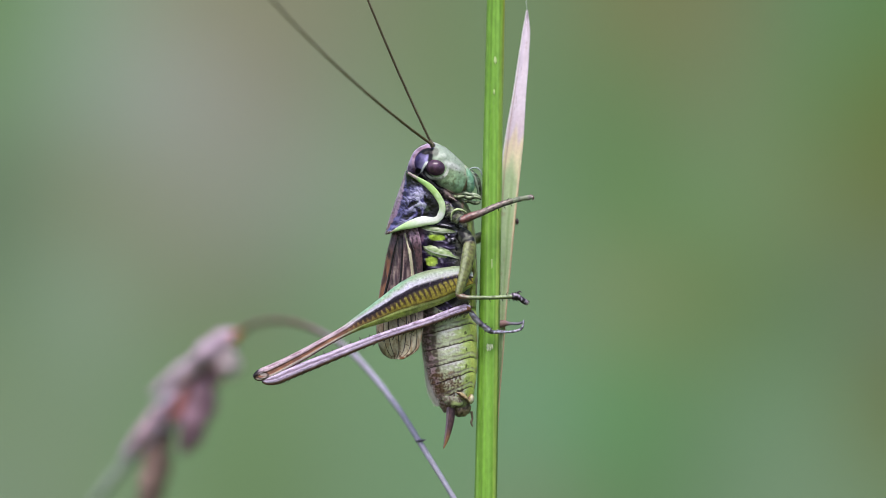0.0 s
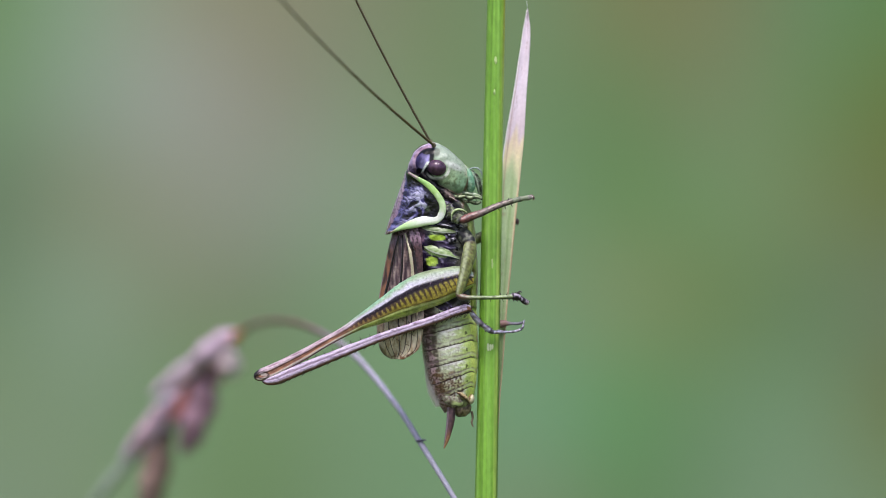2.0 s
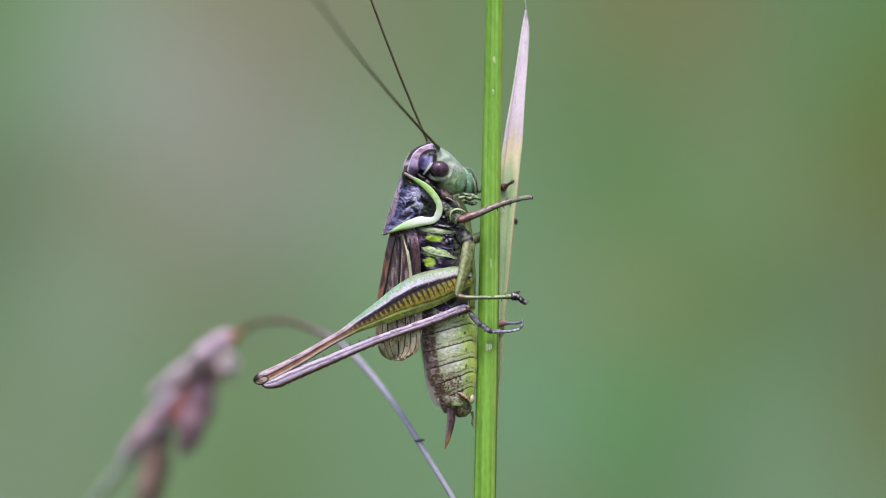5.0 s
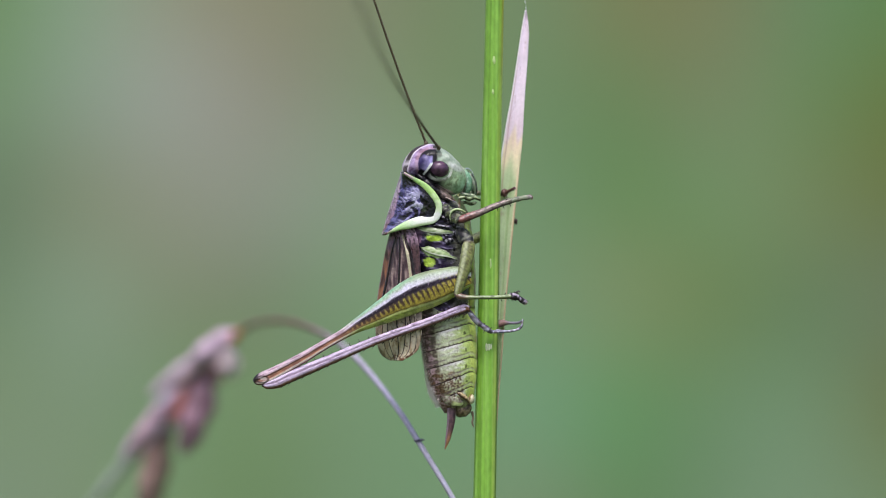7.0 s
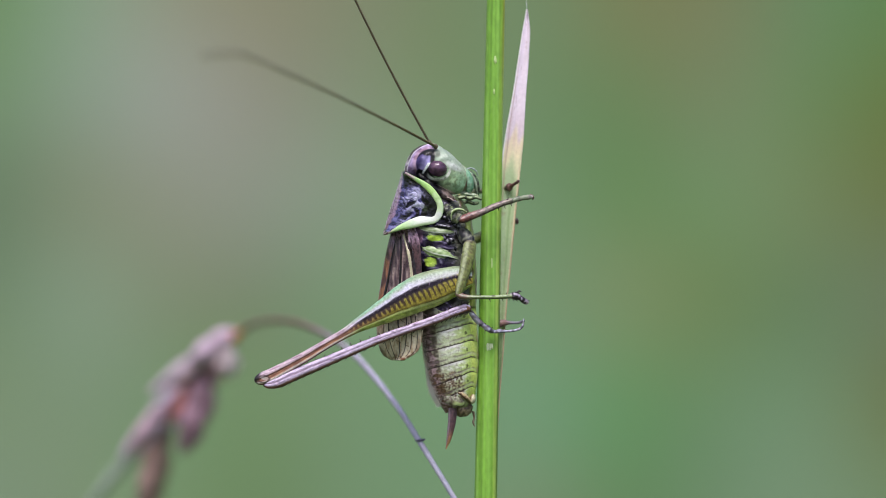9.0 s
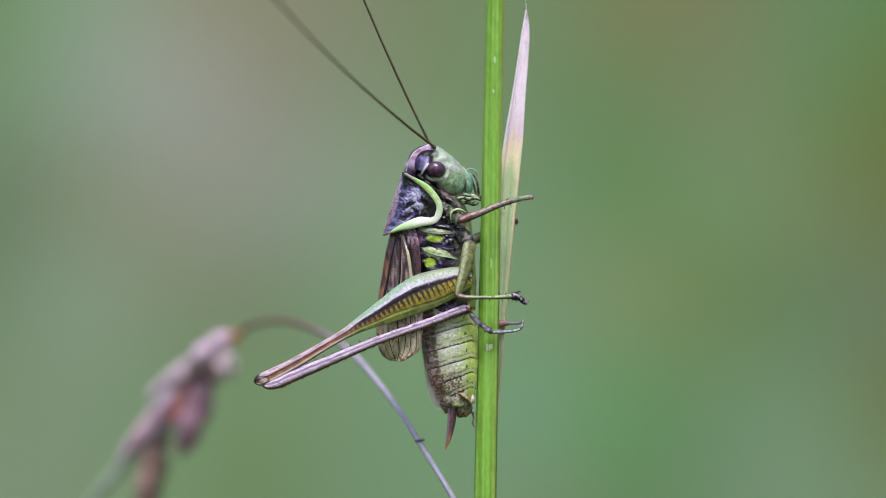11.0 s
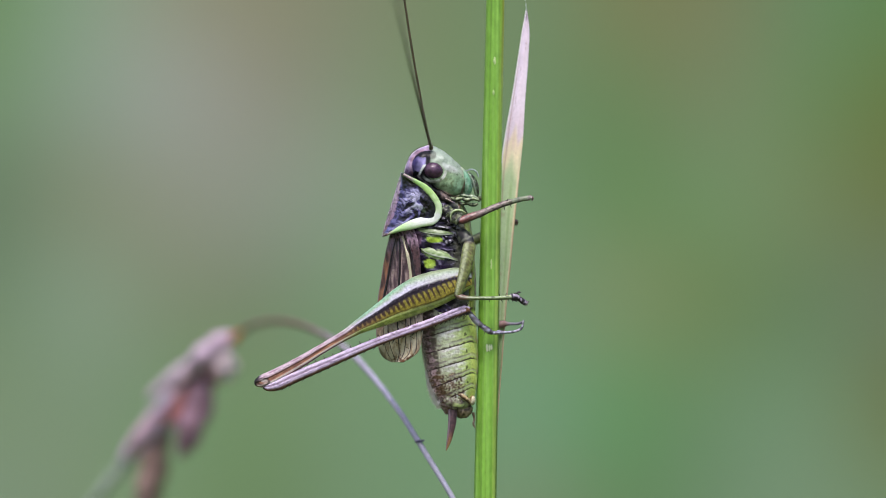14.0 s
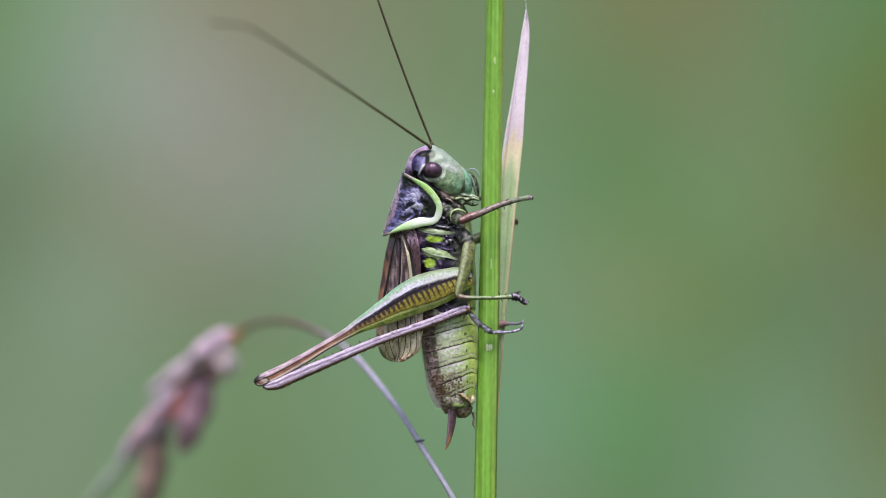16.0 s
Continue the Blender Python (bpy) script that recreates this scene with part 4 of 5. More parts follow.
def build_hind_leg(sign, near):
    leg = new("hind_leg")
    leg.parent = cricket
    leg["label"] = "folded hind leg with a striped swollen thigh"
    prof = [(837, 494, 12), (815, 495, 24), (790, 502, 29), (765, 510, 32), (742, 518, 32), (715, 531, 29), (688, 545, 23.4), (662, 558.4, 18), (638, 570.4, 13.2), (610, 586.6, 9.2), (575, 606, 8.6),
            (540, 626, 9.5), (510, 642, 10.5), (480, 657, 11.5), (462, 664, 11), (452, 667, 7), (449, 668, 2)]
    rows = [(u, v, sign * (52 + 16 * i / 16), r, max(2, r * 0.62)) for i, (u, v, r) in enumerate(prof)]

    def shade(s, a, u, v, w):
        n1 = noise.noise(Vector((u / 14, v / 8, 9)))
        n2 = noise.noise(Vector((u / 3.5, v / 3.5, 2)))
        far = step(650, 592, u)
        line = 0.34 + 0.06 * step(760, 690, u) + 0.035 * n1 + 0.02 * n2
        foot = -0.62 + 0.2 * step(780, 690, u)
        # lilac-grey upper flank: sheen from the sky, mixed into the colour
        top = mix(mix(rgb(190, 188, 206), rgb(154, 158, 156), step(730, 780, u)), rgb(150, 170, 146), step(0.5, 0.8, a + 0.12 * n1))
        top = mix(top, mix(rgb(138, 152, 116), rgb(136, 184, 148), step(760, 700, u)), 0.9 * step(0.72, 0.92, a))
        top = mix(top, rgb(108, 126, 100), 0.55 * step(0.2, 0.5, n2) * step(0.45, 0.75, a))
        # dark line with ribs that hang from it over a yellow field
        lie = u * 0.905 - v * 0.43 + 1.4 * n1 + 1.2 * a
        f = abs(lie / 9.4 - math.floor(lie / 9.4) - 0.5) * 2
        depth = (line - a) / (line - foot)
        wide = 0.14 * step(740, 690, u) - 0.02 - 0.22 * step(750, 800, u)
        rib = step(0.92 - 0.56 * depth + wide, 0.64 - 0.46 * depth + wide, f) * step(0.98, 0.74, depth + 0.1 * n2)
        field = mix(rgb(162, 150, 58), rgb(120, 110, 42), step(-0.15, 0.35, n2 + 0.5 * n1))
        field = mix(field, rgb(140, 112, 70), 0.8 * step(710, 650, u))
        field = mix(field, rgb(62, 34, 48), 0.75 * step(-0.1, 0.3, n2 + n1) * step(730, 690, u) * step(0.85, 0.5, depth))
        field = mix(field, mix(rgb(34, 14, 28), rgb(70, 42, 36), depth), 0.92 * rib)
        field = mix(field, rgb(28, 14, 34), band(a, line - 0.1, 0.1 - 0.06 * step(760, 800, u), 0.12))
        field = mix(field, rgb(150, 128, 150), 0.5 * step(0.3, 0.5, n2) * band(a, line - 0.06, 0.05, 0.05))
        low = mix(rgb(160, 182, 74), rgb(124, 148, 48), step(-0.1, 0.4, n1))
        low = mix(low, rgb(112, 116, 44), 0.5 * step(0.1, 0.4, n2))
        low = mix(low, rgb(206, 214, 150), 0.5 * band(a, foot - 0.1, 0.04, 0.06))
        c = mix(field, top, step(line + 0.01, line + 0.07, a + 0.03 * n2))
        c = mix(c, low, step(foot - 0.0, foot - 0.08, a))
        c = mix(c, rgb(78, 62, 26), 0.85 * band(a, foot, 0.015, 0.04))
        # slender end: pale upper keel, brown flank, pale lower keel
        n3 = noise.noise(Vector((lie / 22, a * 4, 3)))
        thin = mix(rgb(126, 84, 70), rgb(170, 122, 92), step(-0.2, 0.4, n3))
        thin = mix(thin, mix(rgb(196, 174, 184), rgb(152, 122, 136), step(-0.2, 0.4, n3)), step(0.12, 0.3, a))
        thin = mix(thin, rgb(84, 54, 50), 0.8 * band(a, 0.12, 0.04, 0.08))
        thin = mix(thin, rgb(214, 202, 190), band(a, -0.58, 0.08, 0.1))
        thin = mix(thin, rgb(100, 66, 58), step(-0.76, -0.9, a))
        c = mix(c, thin, far)
        c = mix(c, rgb(20, 14, 16), step(463, 455, u - 4 * a))
        c = mix(c, rgb(56, 36, 36), 0.8 * band(math.hypot((u - 468) / 10, (v - 662) / 6), 1, 0.1, 0.2))
        # white highlight painted on the knee
        return mix(c, rgb(206, 200, 198), band(math.hypot((u - 470) / 8, (v - 661) / 3.5), 0, 0.6, 0.3) * 0.7)

    def keels(s, a):
        thin = step(0.5, 0.66, s)
        k = 1 + 0.035 * band(a, 0.36, 0.06, 0.12) + 0.03 * band(a, -0.62, 0.05, 0.1) - 0.02 * band(a, -0.1, 0.2, 0.2)
        slim = 1 + 0.1 * band(a, 0.4, 0.1, 0.2) + 0.1 * band(a, -0.6, 0.08, 0.15) - 0.12 * band(a, -0.1, 0.15, 0.25)
        return k + (slim - k) * thin, 0
    part("femur", loft(rows, 96, 330, shade, 0.012, 10, keels), LEG, leg, "swollen thigh with dark herringbone stripes")

    def mauve(s, a, u, v, w):
        n1 = noise.noise(Vector((u / 6, v / 6, 4)))
        n2 = noise.noise(Vector((u / 3, v / 3, 7)))
        n3 = noise.noise(Vector(((u - 0.5 * v) / 20, a * 4, 5)))
        c = mix(rgb(208, 192, 218), rgb(164, 142, 174), step(-0.1, 0.5, n3))
        c = mix(c, mix(rgb(142, 100, 84), rgb(92, 62, 56), step(-0.1, 0.4, n2)), step(-0.28, -0.62, a))
        c = mix(c, rgb(112, 86, 104), 0.75 * band(a, 0.25, 0.06, 0.12))
        c = mix(c, rgb(98, 74, 82), 0.7 * step(0.25, 0.5, n2) * step(640, 700, u))
        c = mix(c, rgb(90, 60, 60), step(-0.75, -0.95, a))
        c = mix(c, rgb(40, 26, 28), 0.85 * step(0.07, 0.02, s + 0.02 * n1))
        return mix(c, rgb(110, 76, 66), step(0.94, 1, s))
    shin = [(464, 673, 4), (474, 674.5, 7.5), (490, 671, 9.8), (510, 662.4, 10.2), (582, 633.4, 9), (670, 598.5, 7.4), (759, 569, 7.4), (806, 551.5, 7.6), (824, 545.5, 7), (832, 547, 5)]
    rows = [(u, v, sign * (66 - 8 * i / 9), r, r * 0.9) for i, (u, v, r) in enumerate(shin)]
    tibia = part("tibia", loft(rows, 36, 220, mauve, 0.06, 6, lambda s, a: (1 + 0.1 * band(a, 0.6, 0.1, 0.2) - 0.08 * band(a, 0.25, 0.06, 0.15), 0)), LEG, leg, "mauve-grey spiny shin")
    for i in range(65):
        s = 0.3 + 0.66 * i / 64
        u, v, w, r, d = interp(rows, s)
        if i % 2:
            spine((u, v - r * 0.9, w), (-3, -8, 2 * sign), 7.5 + 1.5 * math.sin(7 * i), 1.5, tibia)
        else:
            spine((u, v + r * 0.9, w), (-4, 7, 2 * sign), 7.5 + 1.5 * math.sin(5 * i), 1.5, tibia)
    if near:
        def dusk(s, a, u, v, w):
            c = mix(rgb(186, 184, 208), rgb(142, 128, 142), step(-0.1, 0.4, noise.noise(Vector((u / 7, v / 6, 6)))))
            return mix(c, rgb(30, 22, 28), 0.8 * max(band(s, 0.4, 0.015, 0.03), band(s, 0.7, 0.05, 0.04), step(-0.4, -0.85, a)))
        foot = part("tarsus", loft([(830, 548, -56, 3.2, 3.4), (836, 557, -51, 4.8, 4.2), (844, 567, -45, 5.4, 4.2), (853, 575, -39, 4.6, 4.2), (862, 582, -33, 5.4, 4.6), (869, 587, -29, 4.2, 4), (876, 588, -25, 3.2, 3.2), (884, 588, -22, 3, 3)], 20, 80, dusk, 0.1, 5), LEG, leg, "grey-mauve foot gripping the stem")
        for p, d, n in (((846, 566, -46), (5, -3, -2), 7), ((856, 575, -39), (6, -3, -2), 7), ((849, 575, -41), (-2, 7, -2), 8), ((860, 584, -35), (-3, 6, -2), 8), ((867, 584, -30), (5, -4, -2), 7), ((838, 560, -51), (-4, 5, -2), 6)):
            spine(p, d, n, 1.3, foot)
        # brown knob and spurs at the end of the shin
        part("tibia_knob", ball(828, 546, -60, 7.5, 5.4, 5, 40, lambda s, a, u, v, w: mix(rgb(146, 98, 66), rgb(52, 32, 28), step(-0.3, 0.2, noise.noise(Vector((u / 4, v / 4, 1))))), 0.3, 5, 20), LEG, tibia, "orange-brown knob")
        for p, d, n in (((826, 540, -60), (6, -6, -2), 9), ((830, 545, -60), (8, -3, -2), 8), ((832, 551, -58), (7, 3, -2), 8), ((822, 553, -60), (4, 8, -2), 7), ((818, 540, -60), (3, -7, -2), 6)):
            spine(p, d, n, 1.7, tibia)
        part("claw", loft([(880, 587, -22, 3.4, 3.4), (896, 588, -18, 2.3, 2.3), (914, 586, -16, 2.3, 2.3), (924, 580, -14, 2.4, 2.4), (927, 566, -14, 0.8, 0.8)], 10, 40, dusk, 0.2, 5), LEG, foot)
        part("claw", loft([(876, 577, 14, 7, 5), (890, 573, 16, 6.5, 5), (902, 573, 16, 3, 3), (918, 573, 14, 2.4, 2.4), (928, 569, 12, 2, 2)], 10, 26,
                          lambda s, a, u, v, w: mix(rgb(128, 96, 90), rgb(110, 106, 122), step(0.3, 0.6, s))), LEG, foot)
    return leg


build_hind_leg(-1, True)


def green_leg(s, a, u, v, w):
    n1 = noise.noise(Vector((u / 6, v / 6, 5)))
    n2 = noise.noise(Vector((u / 3, v / 3, 9)))
    c = mix(rgb(126, 136, 76), rgb(92, 98, 56), step(-0.1, 0.5, n1))
    # lengthwise whitish highlight, painted along the limb
    c = mix(c, rgb(186, 194, 160), 0.6 * band(a, 0.5, 0.14, 0.25))
    c = mix(c, rgb(82, 62, 34), 0.8 * band(a, -0.35, 0.1, 0.14) * step(-0.2, 0.2, n2))
    c = mix(c, rgb(66, 62, 52), 0.5 * step(0.2, 0.5, n2))
    return mix(c, rgb(84, 66, 60), 0.8 * step(0.1, 0.0, s) + 0.7 * step(0.9, 1.0, s))


def knobbly(s, a, u, v, w):
    n1 = noise.noise(Vector((u / 6, v / 6, 1)))
    n2 = noise.noise(Vector((u / 3, v / 3, 6)))
    c = mix(rgb(104, 114, 78), rgb(20, 18, 20), step(-0.3, 0.1, n1 + 0.4 * n2))
    return mix(c, rgb(190, 198, 176), 0.5 * step(0.2, 0.5, n2 - 0.4 * n1))


def build_fore_leg():
    leg = new("fore_leg")
    leg.parent = cricket
    leg["label"] = "pinkish-brown fore leg hooked round the stem"
    part("coxa", loft([(788, 366, -44, 8, 8), (796, 376, -50, 11, 10), (806, 384, -56, 10, 9), (816, 390, -60, 8, 7)], 16, 40, knobbly, 0.4, 7), LEG, leg)
    part("trochanter", loft([(799, 390, -60, 1.0, 2), (799, 382, -62, 1.6, 2.5), (802, 375, -64, 2.2, 3), (809, 371.5, -65, 2.6, 3), (817, 372, -64, 2.0, 3), (825, 376, -60, 1.0, 2)], 12, 24, lambda s, a, u, v, w: mix(rgb(182, 202, 146), rgb(92, 112, 66), step(0.0, -0.7, a))), LEG, leg, "pale green collar")

    part("coxa", ball(811, 384, -58, 10, 8.4, 7, 35, lambda s, a, u, v, w: mix(rgb(126, 132, 102), rgb(70, 66, 52), step(-0.1, 0.4, noise.noise(Vector((u / 5, v / 5, 4))) - 0.3 * a)), 0.12, 7, 22), LEG, leg)

    def pink(s, a, u, v, w):
        n1 = noise.noise(Vector((u / 6, v / 5, 2)))
        c = mix(rgb(124, 74, 70), rgb(126, 116, 108), step(824, 862, u))
        # pale mauve highlight painted along the top of the shin
        c = mix(c, rgb(186, 164, 158), 0.7 * band(a, 0.45, 0.12, 0.2))
        c = mix(c, rgb(122, 136, 104), step(890, 915, u))
        c = mix(c, rgb(46, 30, 34), 0.8 * step(816, 808, u + 6 * n1))
        return mix(c, rgb(62, 44, 46), 0.75 * max(step(0.05, 0.35, n1), step(-0.4, -0.8, a)))
    tibia = part("tibia", loft([(812, 391, -62, 4, 4), (820, 389, -62, 7, 7), (835, 383, -60, 7, 6.5), (852, 377, -56, 6, 6), (872, 368, -50, 5.6, 5.6), (890, 361, -44, 5.2, 5.2), (906, 356, -38, 5.4, 5.4)], 16, 50, pink, 0.05, 6), LEG, leg)
    for u, v, d in ((893, 366, (2, 8, -2)), (904, 362, (4, 8, -2)), (882, 369, (1, 8, 0)), (898, 355, (3, -6, -2))):
        spine((u, v, -44), d, 6, 1.1, tibia)
    foot = part("tarsus", loft([(902, 358, -39, 4.6, 4.6), (911, 355, -35, 4.4, 4.4), (919, 353, -32, 4.8, 4.6), (927, 351, -29, 4.2, 4), (935, 350, -27, 4.6, 4.2), (942, 349, -24, 2.6, 2.6)], 14, 30,
                               lambda s, a, u, v, w: mix(mix(rgb(128, 138, 112), rgb(196, 186, 180), step(0.7, 0.9, s)), rgb(70, 64, 60), 0.5 * band(math.sin(s * 13), -1, 0.1, 0.4)), 0.1, 6), LEG, leg)
    part("claw", loft([(938, 346, -25, 2, 2), (944, 350, -23, 2, 2), (942, 355, -22, 0.8, 0.8)], 8, 8, lambda *k: rgb(120, 90, 90)), LEG, foot)
    return leg


def build_middle_leg():
    leg = new("middle_leg")
    leg.parent = cricket
    leg["label"] = "green middle leg with a shin laid across the stem"
    part("coxa", loft([(812, 408, -40, 7, 8), (820, 416, -46, 12, 11), (828, 426, -52, 12, 10), (832, 434, -56, 9, 8)], 16, 22,
                      lambda s, a, u, v, w: mix(rgb(100, 104, 88), rgb(20, 19, 22), step(-0.3, 0.1, noise.noise(Vector((u / 6, v / 6, 1))))), 0.12, 8), LEG, leg)
    part("femur", loft([(832, 428, -58, 9, 8), (831, 440, -60, 12, 9), (827, 462, -64, 11.5, 9), (822, 484, -67, 10, 8), (816, 504, -70, 8, 7), (812, 518, -71, 6.5, 6), (812, 526, -71, 4, 4)], 20, 50, green_leg, 0.05, 8), LEG, leg)

    def shin(s, a, u, v, w):
        n1 = noise.noise(Vector((u / 6, v / 3, 6)))
        c = mix(rgb(134, 98, 90), rgb(146, 168, 112), step(820, 842, u + 6 * n1))
        c = mix(c, rgb(206, 212, 190), 0.7 * band(a, 0.4, 0.15, 0.2))
        return mix(c, rgb(70, 72, 48), 0.7 * max(step(-0.1, -0.5, a), step(0.15, 0.4, n1)))
    tibia = part("tibia", loft([(808, 519, -71, 3.6, 4), (815, 525, -71, 6, 6), (826, 527, -68, 4.6, 5), (846, 527, -60, 3.6, 4), (870, 527, -50, 3.5, 4), (892, 526, -42, 3.9, 4), (906, 525, -36, 4, 4)], 16, 46, shin, 0.05, 6), LEG, leg)
    for u, v, d in ((884, 524, (2, -7, -2)), (895, 523, (4, -7, -2)), (888, 529, (3, 7, -2)), (900, 528, (3, 7, -2)), (850, 525, (1, -6, -2)), (866, 529, (2, 6, -2))):
        spine((u, v, -60 + 0.4 * (u - 846)), d, 7, 1.1, tibia)
    foot = part("tarsus", loft([(903, 525, -36, 4.4, 4.4), (909, 525, -34, 6, 5.4), (916, 526.5, -31, 5.6, 5), (921, 529, -29, 4.4, 4.2), (927, 533, -27, 5.2, 4.6), (932, 536.5, -25, 4.6, 4), (934, 538, -24, 2.5, 2)], 18, 50,
                               lambda s, a, u, v, w: mix(mix(rgb(30, 22, 28), rgb(168, 156, 176), step(0.05, 0.4, noise.noise(Vector((u / 4, v / 4, 2))) + 0.3 * a)), rgb(178, 166, 172), step(0.74, 0.86, s)), 0.16, 5), LEG, leg, "dark foot")
    for p, d in (((907, 520, -34), (-2, -6, -2)), ((912, 519, -33), (2, -7, -2)), ((918, 521, -31), (5, -5, -2)), ((908, 531, -34), (1, 6, -2)), ((914, 532, -32), (4, 6, -2)), ((935, 534, -24), (6, -2, -1))):
        spine(p, d, 3.6, 1.4, foot)
    part("claw", loft([(914, 521, -32, 2, 2), (919, 516, -32, 1.4, 1.4), (923, 518, -32, 0.8, 0.8)], 8, 8, lambda *k: rgb(50, 40, 44)), LEG, foot)
    return leg


fore_near = build_fore_leg()
mid_near = build_middle_leg()


# far legs: only their feet and shins come into view round the stem
def build_far_middle_leg():
    leg = new("middle_leg")
    leg.parent = cricket
    leg["label"] = "far middle leg, its foot just showing behind the leaf"
    part("femur", loft([(826, 430, 34, 9, 9), (850, 420, 48, 9, 8), (872, 408, 58, 7, 6), (884, 402, 62, 5, 5)], 14, 24, green_leg), LEG, leg)
    part("tarsus", loft([(880, 402, 62, 5, 5), (896, 398, 64, 4, 4), (908, 394, 62, 4, 4), (914, 391, 60, 4, 4), (915, 398, 60, 2, 2)], 12, 24, lambda *k: rgb(82, 58, 56)), LEG, leg)
    return leg


mid_far = build_far_middle_leg()
KNEE = (818, 342, 105)


def build_far_fore_leg():
    """The lifted far fore leg: thigh, and a shin that swings about its knee (built pointing along +x)."""
    leg = new("fore_leg")
    leg.parent = cricket
    leg["label"] = "far fore leg, lifted to clean the feelers"
    part("femur", loft([(800, 392, 40, 8, 8), (806, 376, 66, 8, 8), (813, 356, 92, 6, 6), (817, 342, 105, 4, 4)], 14, 24, green_leg), LEG, leg)

    def dusk(s, a, u, v, w):
        return mix(mix(rgb(122, 130, 100), rgb(82, 50, 46), step(0.45, 0.62, s)), rgb(130, 96, 92), 0.4 * band(math.sin(s * 40), 1, 0.2, 0.4))
    o = (784, 441)
    shin = part("shin", loft([(o[0], o[1], 0, 4, 4), (o[0] + 25, o[1], 0, 4.6, 4.6), (o[0] + 60, o[1], 0, 4.4, 4.4), (o[0] + 90, o[1] + 1, 0, 4.2, 4.2), (o[0] + 104, o[1] + 1, 0, 4.4, 4.2), (o[0] + 113, o[1], 0, 7.4, 6.4), (o[0] + 120, o[1] - 2, 0, 3.4, 3.2), (o[0] + 129, o[1] - 5, 0, 2.6, 2.6),
                              (o[0] + 138, o[1] - 8, 0, 2.8, 2.6)], 12, 60, dusk, 0.12, 6), LEG, leg, "dark spiny shin and foot")
    for x, d in ((70, (3, -8, 0)), (82, (3, 8, 0)), (94, (3, -8, -3)), (110, (4, 8, 0)), (132, (2, -8, 0)), (134, (7, -5, -2))):
        spine((o[0] + x, o[1] + (4 if d[1] > 0 else -4), 0), d, 8, 1.3, shin)
    return leg, shin


fore_far, shin_far = build_far_fore_leg()

# ---- antennae: chains of stiff pieces on a short base ----
PIECES, LENGTH = 12, 810


def build_antenna(name_label, dark, pale, r0, r1):
    def shade_base(s, a, u, v, w):
        return rgb(92, 84, 62)
    base = part("antenna", ball(784, 441, 0, 5, 4, 4, 90, shade_base, n=12), LEG, cricket, name_label)
    pieces = []
    step_len = LENGTH / PIECES
    for i in range(PIECES):
        ra, rb = r0 + (r1 - r0) * i / PIECES, r0 + (r1 - r0) * (i + 1) / PIECES
        bm = bmesh.new()
        tint = bm.verts.layers.float_color.new(TINT)
        rings = []
        m = 46
        for k in range(m + 1):
            f = k / m
            r = (ra + (rb - ra) * f) * (1.0 if k % 2 else 0.93)
            if k in (0, m):
                r *= 0.6
            ring = []
            for j in range(8):
                th = 2 * math.pi * j / 8
                vert = bm.verts.new((r * math.cos(th) * U, r * math.sin(th) * U, (-1 + f * (step_len + 2)) * U))
                vert[tint] = (*(rgb(*pale) if k % 3 == 2 else rgb(*dark)), 1)
                ring.append(vert)
            rings.append(ring)
        for a, b in zip(rings, rings[1:]):
            for j in range(8):
                bm.faces.new((a[j], a[(j + 1) % 8], b[(j + 1) % 8], b[j]))
        bm.faces.new(rings[0][::-1])
        bm.faces.new(rings[-1])
        pieces.append(part("feeler_piece", bm, LEG, base))
    return base, pieces


feeler_near = build_antenna("long thin olive-brown feeler", (78, 66, 34), (112, 100, 58), 2.6, 1.9)
feeler_far = build_antenna("long thin dark ringed feeler", (52, 42, 28), (116, 106, 72), 2.3, 1.6)

# near feeler: seconds, direction at the base and at the tip (degrees, 0 right, 90 up), lean towards the lens
NEAR_A = [(0, 144.0, 125.4, 50), (0.3, 144.0, 123.4, 50), (0.6, 145.0, 120.5, 50), (0.9, 143.0, 127.3, 50), (1.2, 141.0, 129.3, 50), (1.5, 141.0, 123.4, 50), (1.8, 140.9, 127.3, 50),
          (2.1, 140.9, 126.3, 50), (2.3, 138.8, 121.3, 61), (2.4, 136.7, 136.8, 63), (2.5, 144.2, 136.6, 66), (2.6, 147.0, 154.0, 68), (2.7, 146.8, 157.7, 70), (2.8, 144.4, 153.4, 72),
          (2.9, 137.7, 144.7, 72), (3.1, 140.7, 145.8, 71), (3.3, 132.8, 136.9, 73), (3.4, 132.1, 135.2, 71), (3.5, 121.0, 105.6, 67), (3.6, 117.2, 95.0, 66), (3.7, 115.2, 90.2, 66),
          (3.8, 107.5, 86.4, 66), (3.9, 105.6, 84.4, 66)]
NEAR_B = [(4.0, 111.4, 95.0, 64), (4.1, 113.4, 111.5, 64), (4.2, 113.3, 102.7, 66), (4.6, 121.1, 109.5, 64), (5.0, 132.8, 121.2, 63), (5.5, 126.9, 111.5, 64), (5.9, 111.4, 92.1, 66),
          (6.3, 113.2, 84.5, 68), (6.4, 130.5, 92.2, 68), (6.5, 120.4, 56.1, 73), (6.6, 105.6, 27.9, 65), (6.7, 94.1, 22.1, 66), (6.8, 92.2, 24.2, 67), (6.9, 103.7, 41.9, 68),
          (7.0, 125.8, 102.7, 67), (7.1, 155.6, 132.5, 69), (7.2, 165.3, 170.4, 59), (7.3, 170.5, 175.5, 57), (7.4, 168.4, 165.5, 58), (7.5, 166.3, 165.4, 59), (7.6, 165.3, 164.4, 59), (7.8, 165.3, 164.4, 59)]
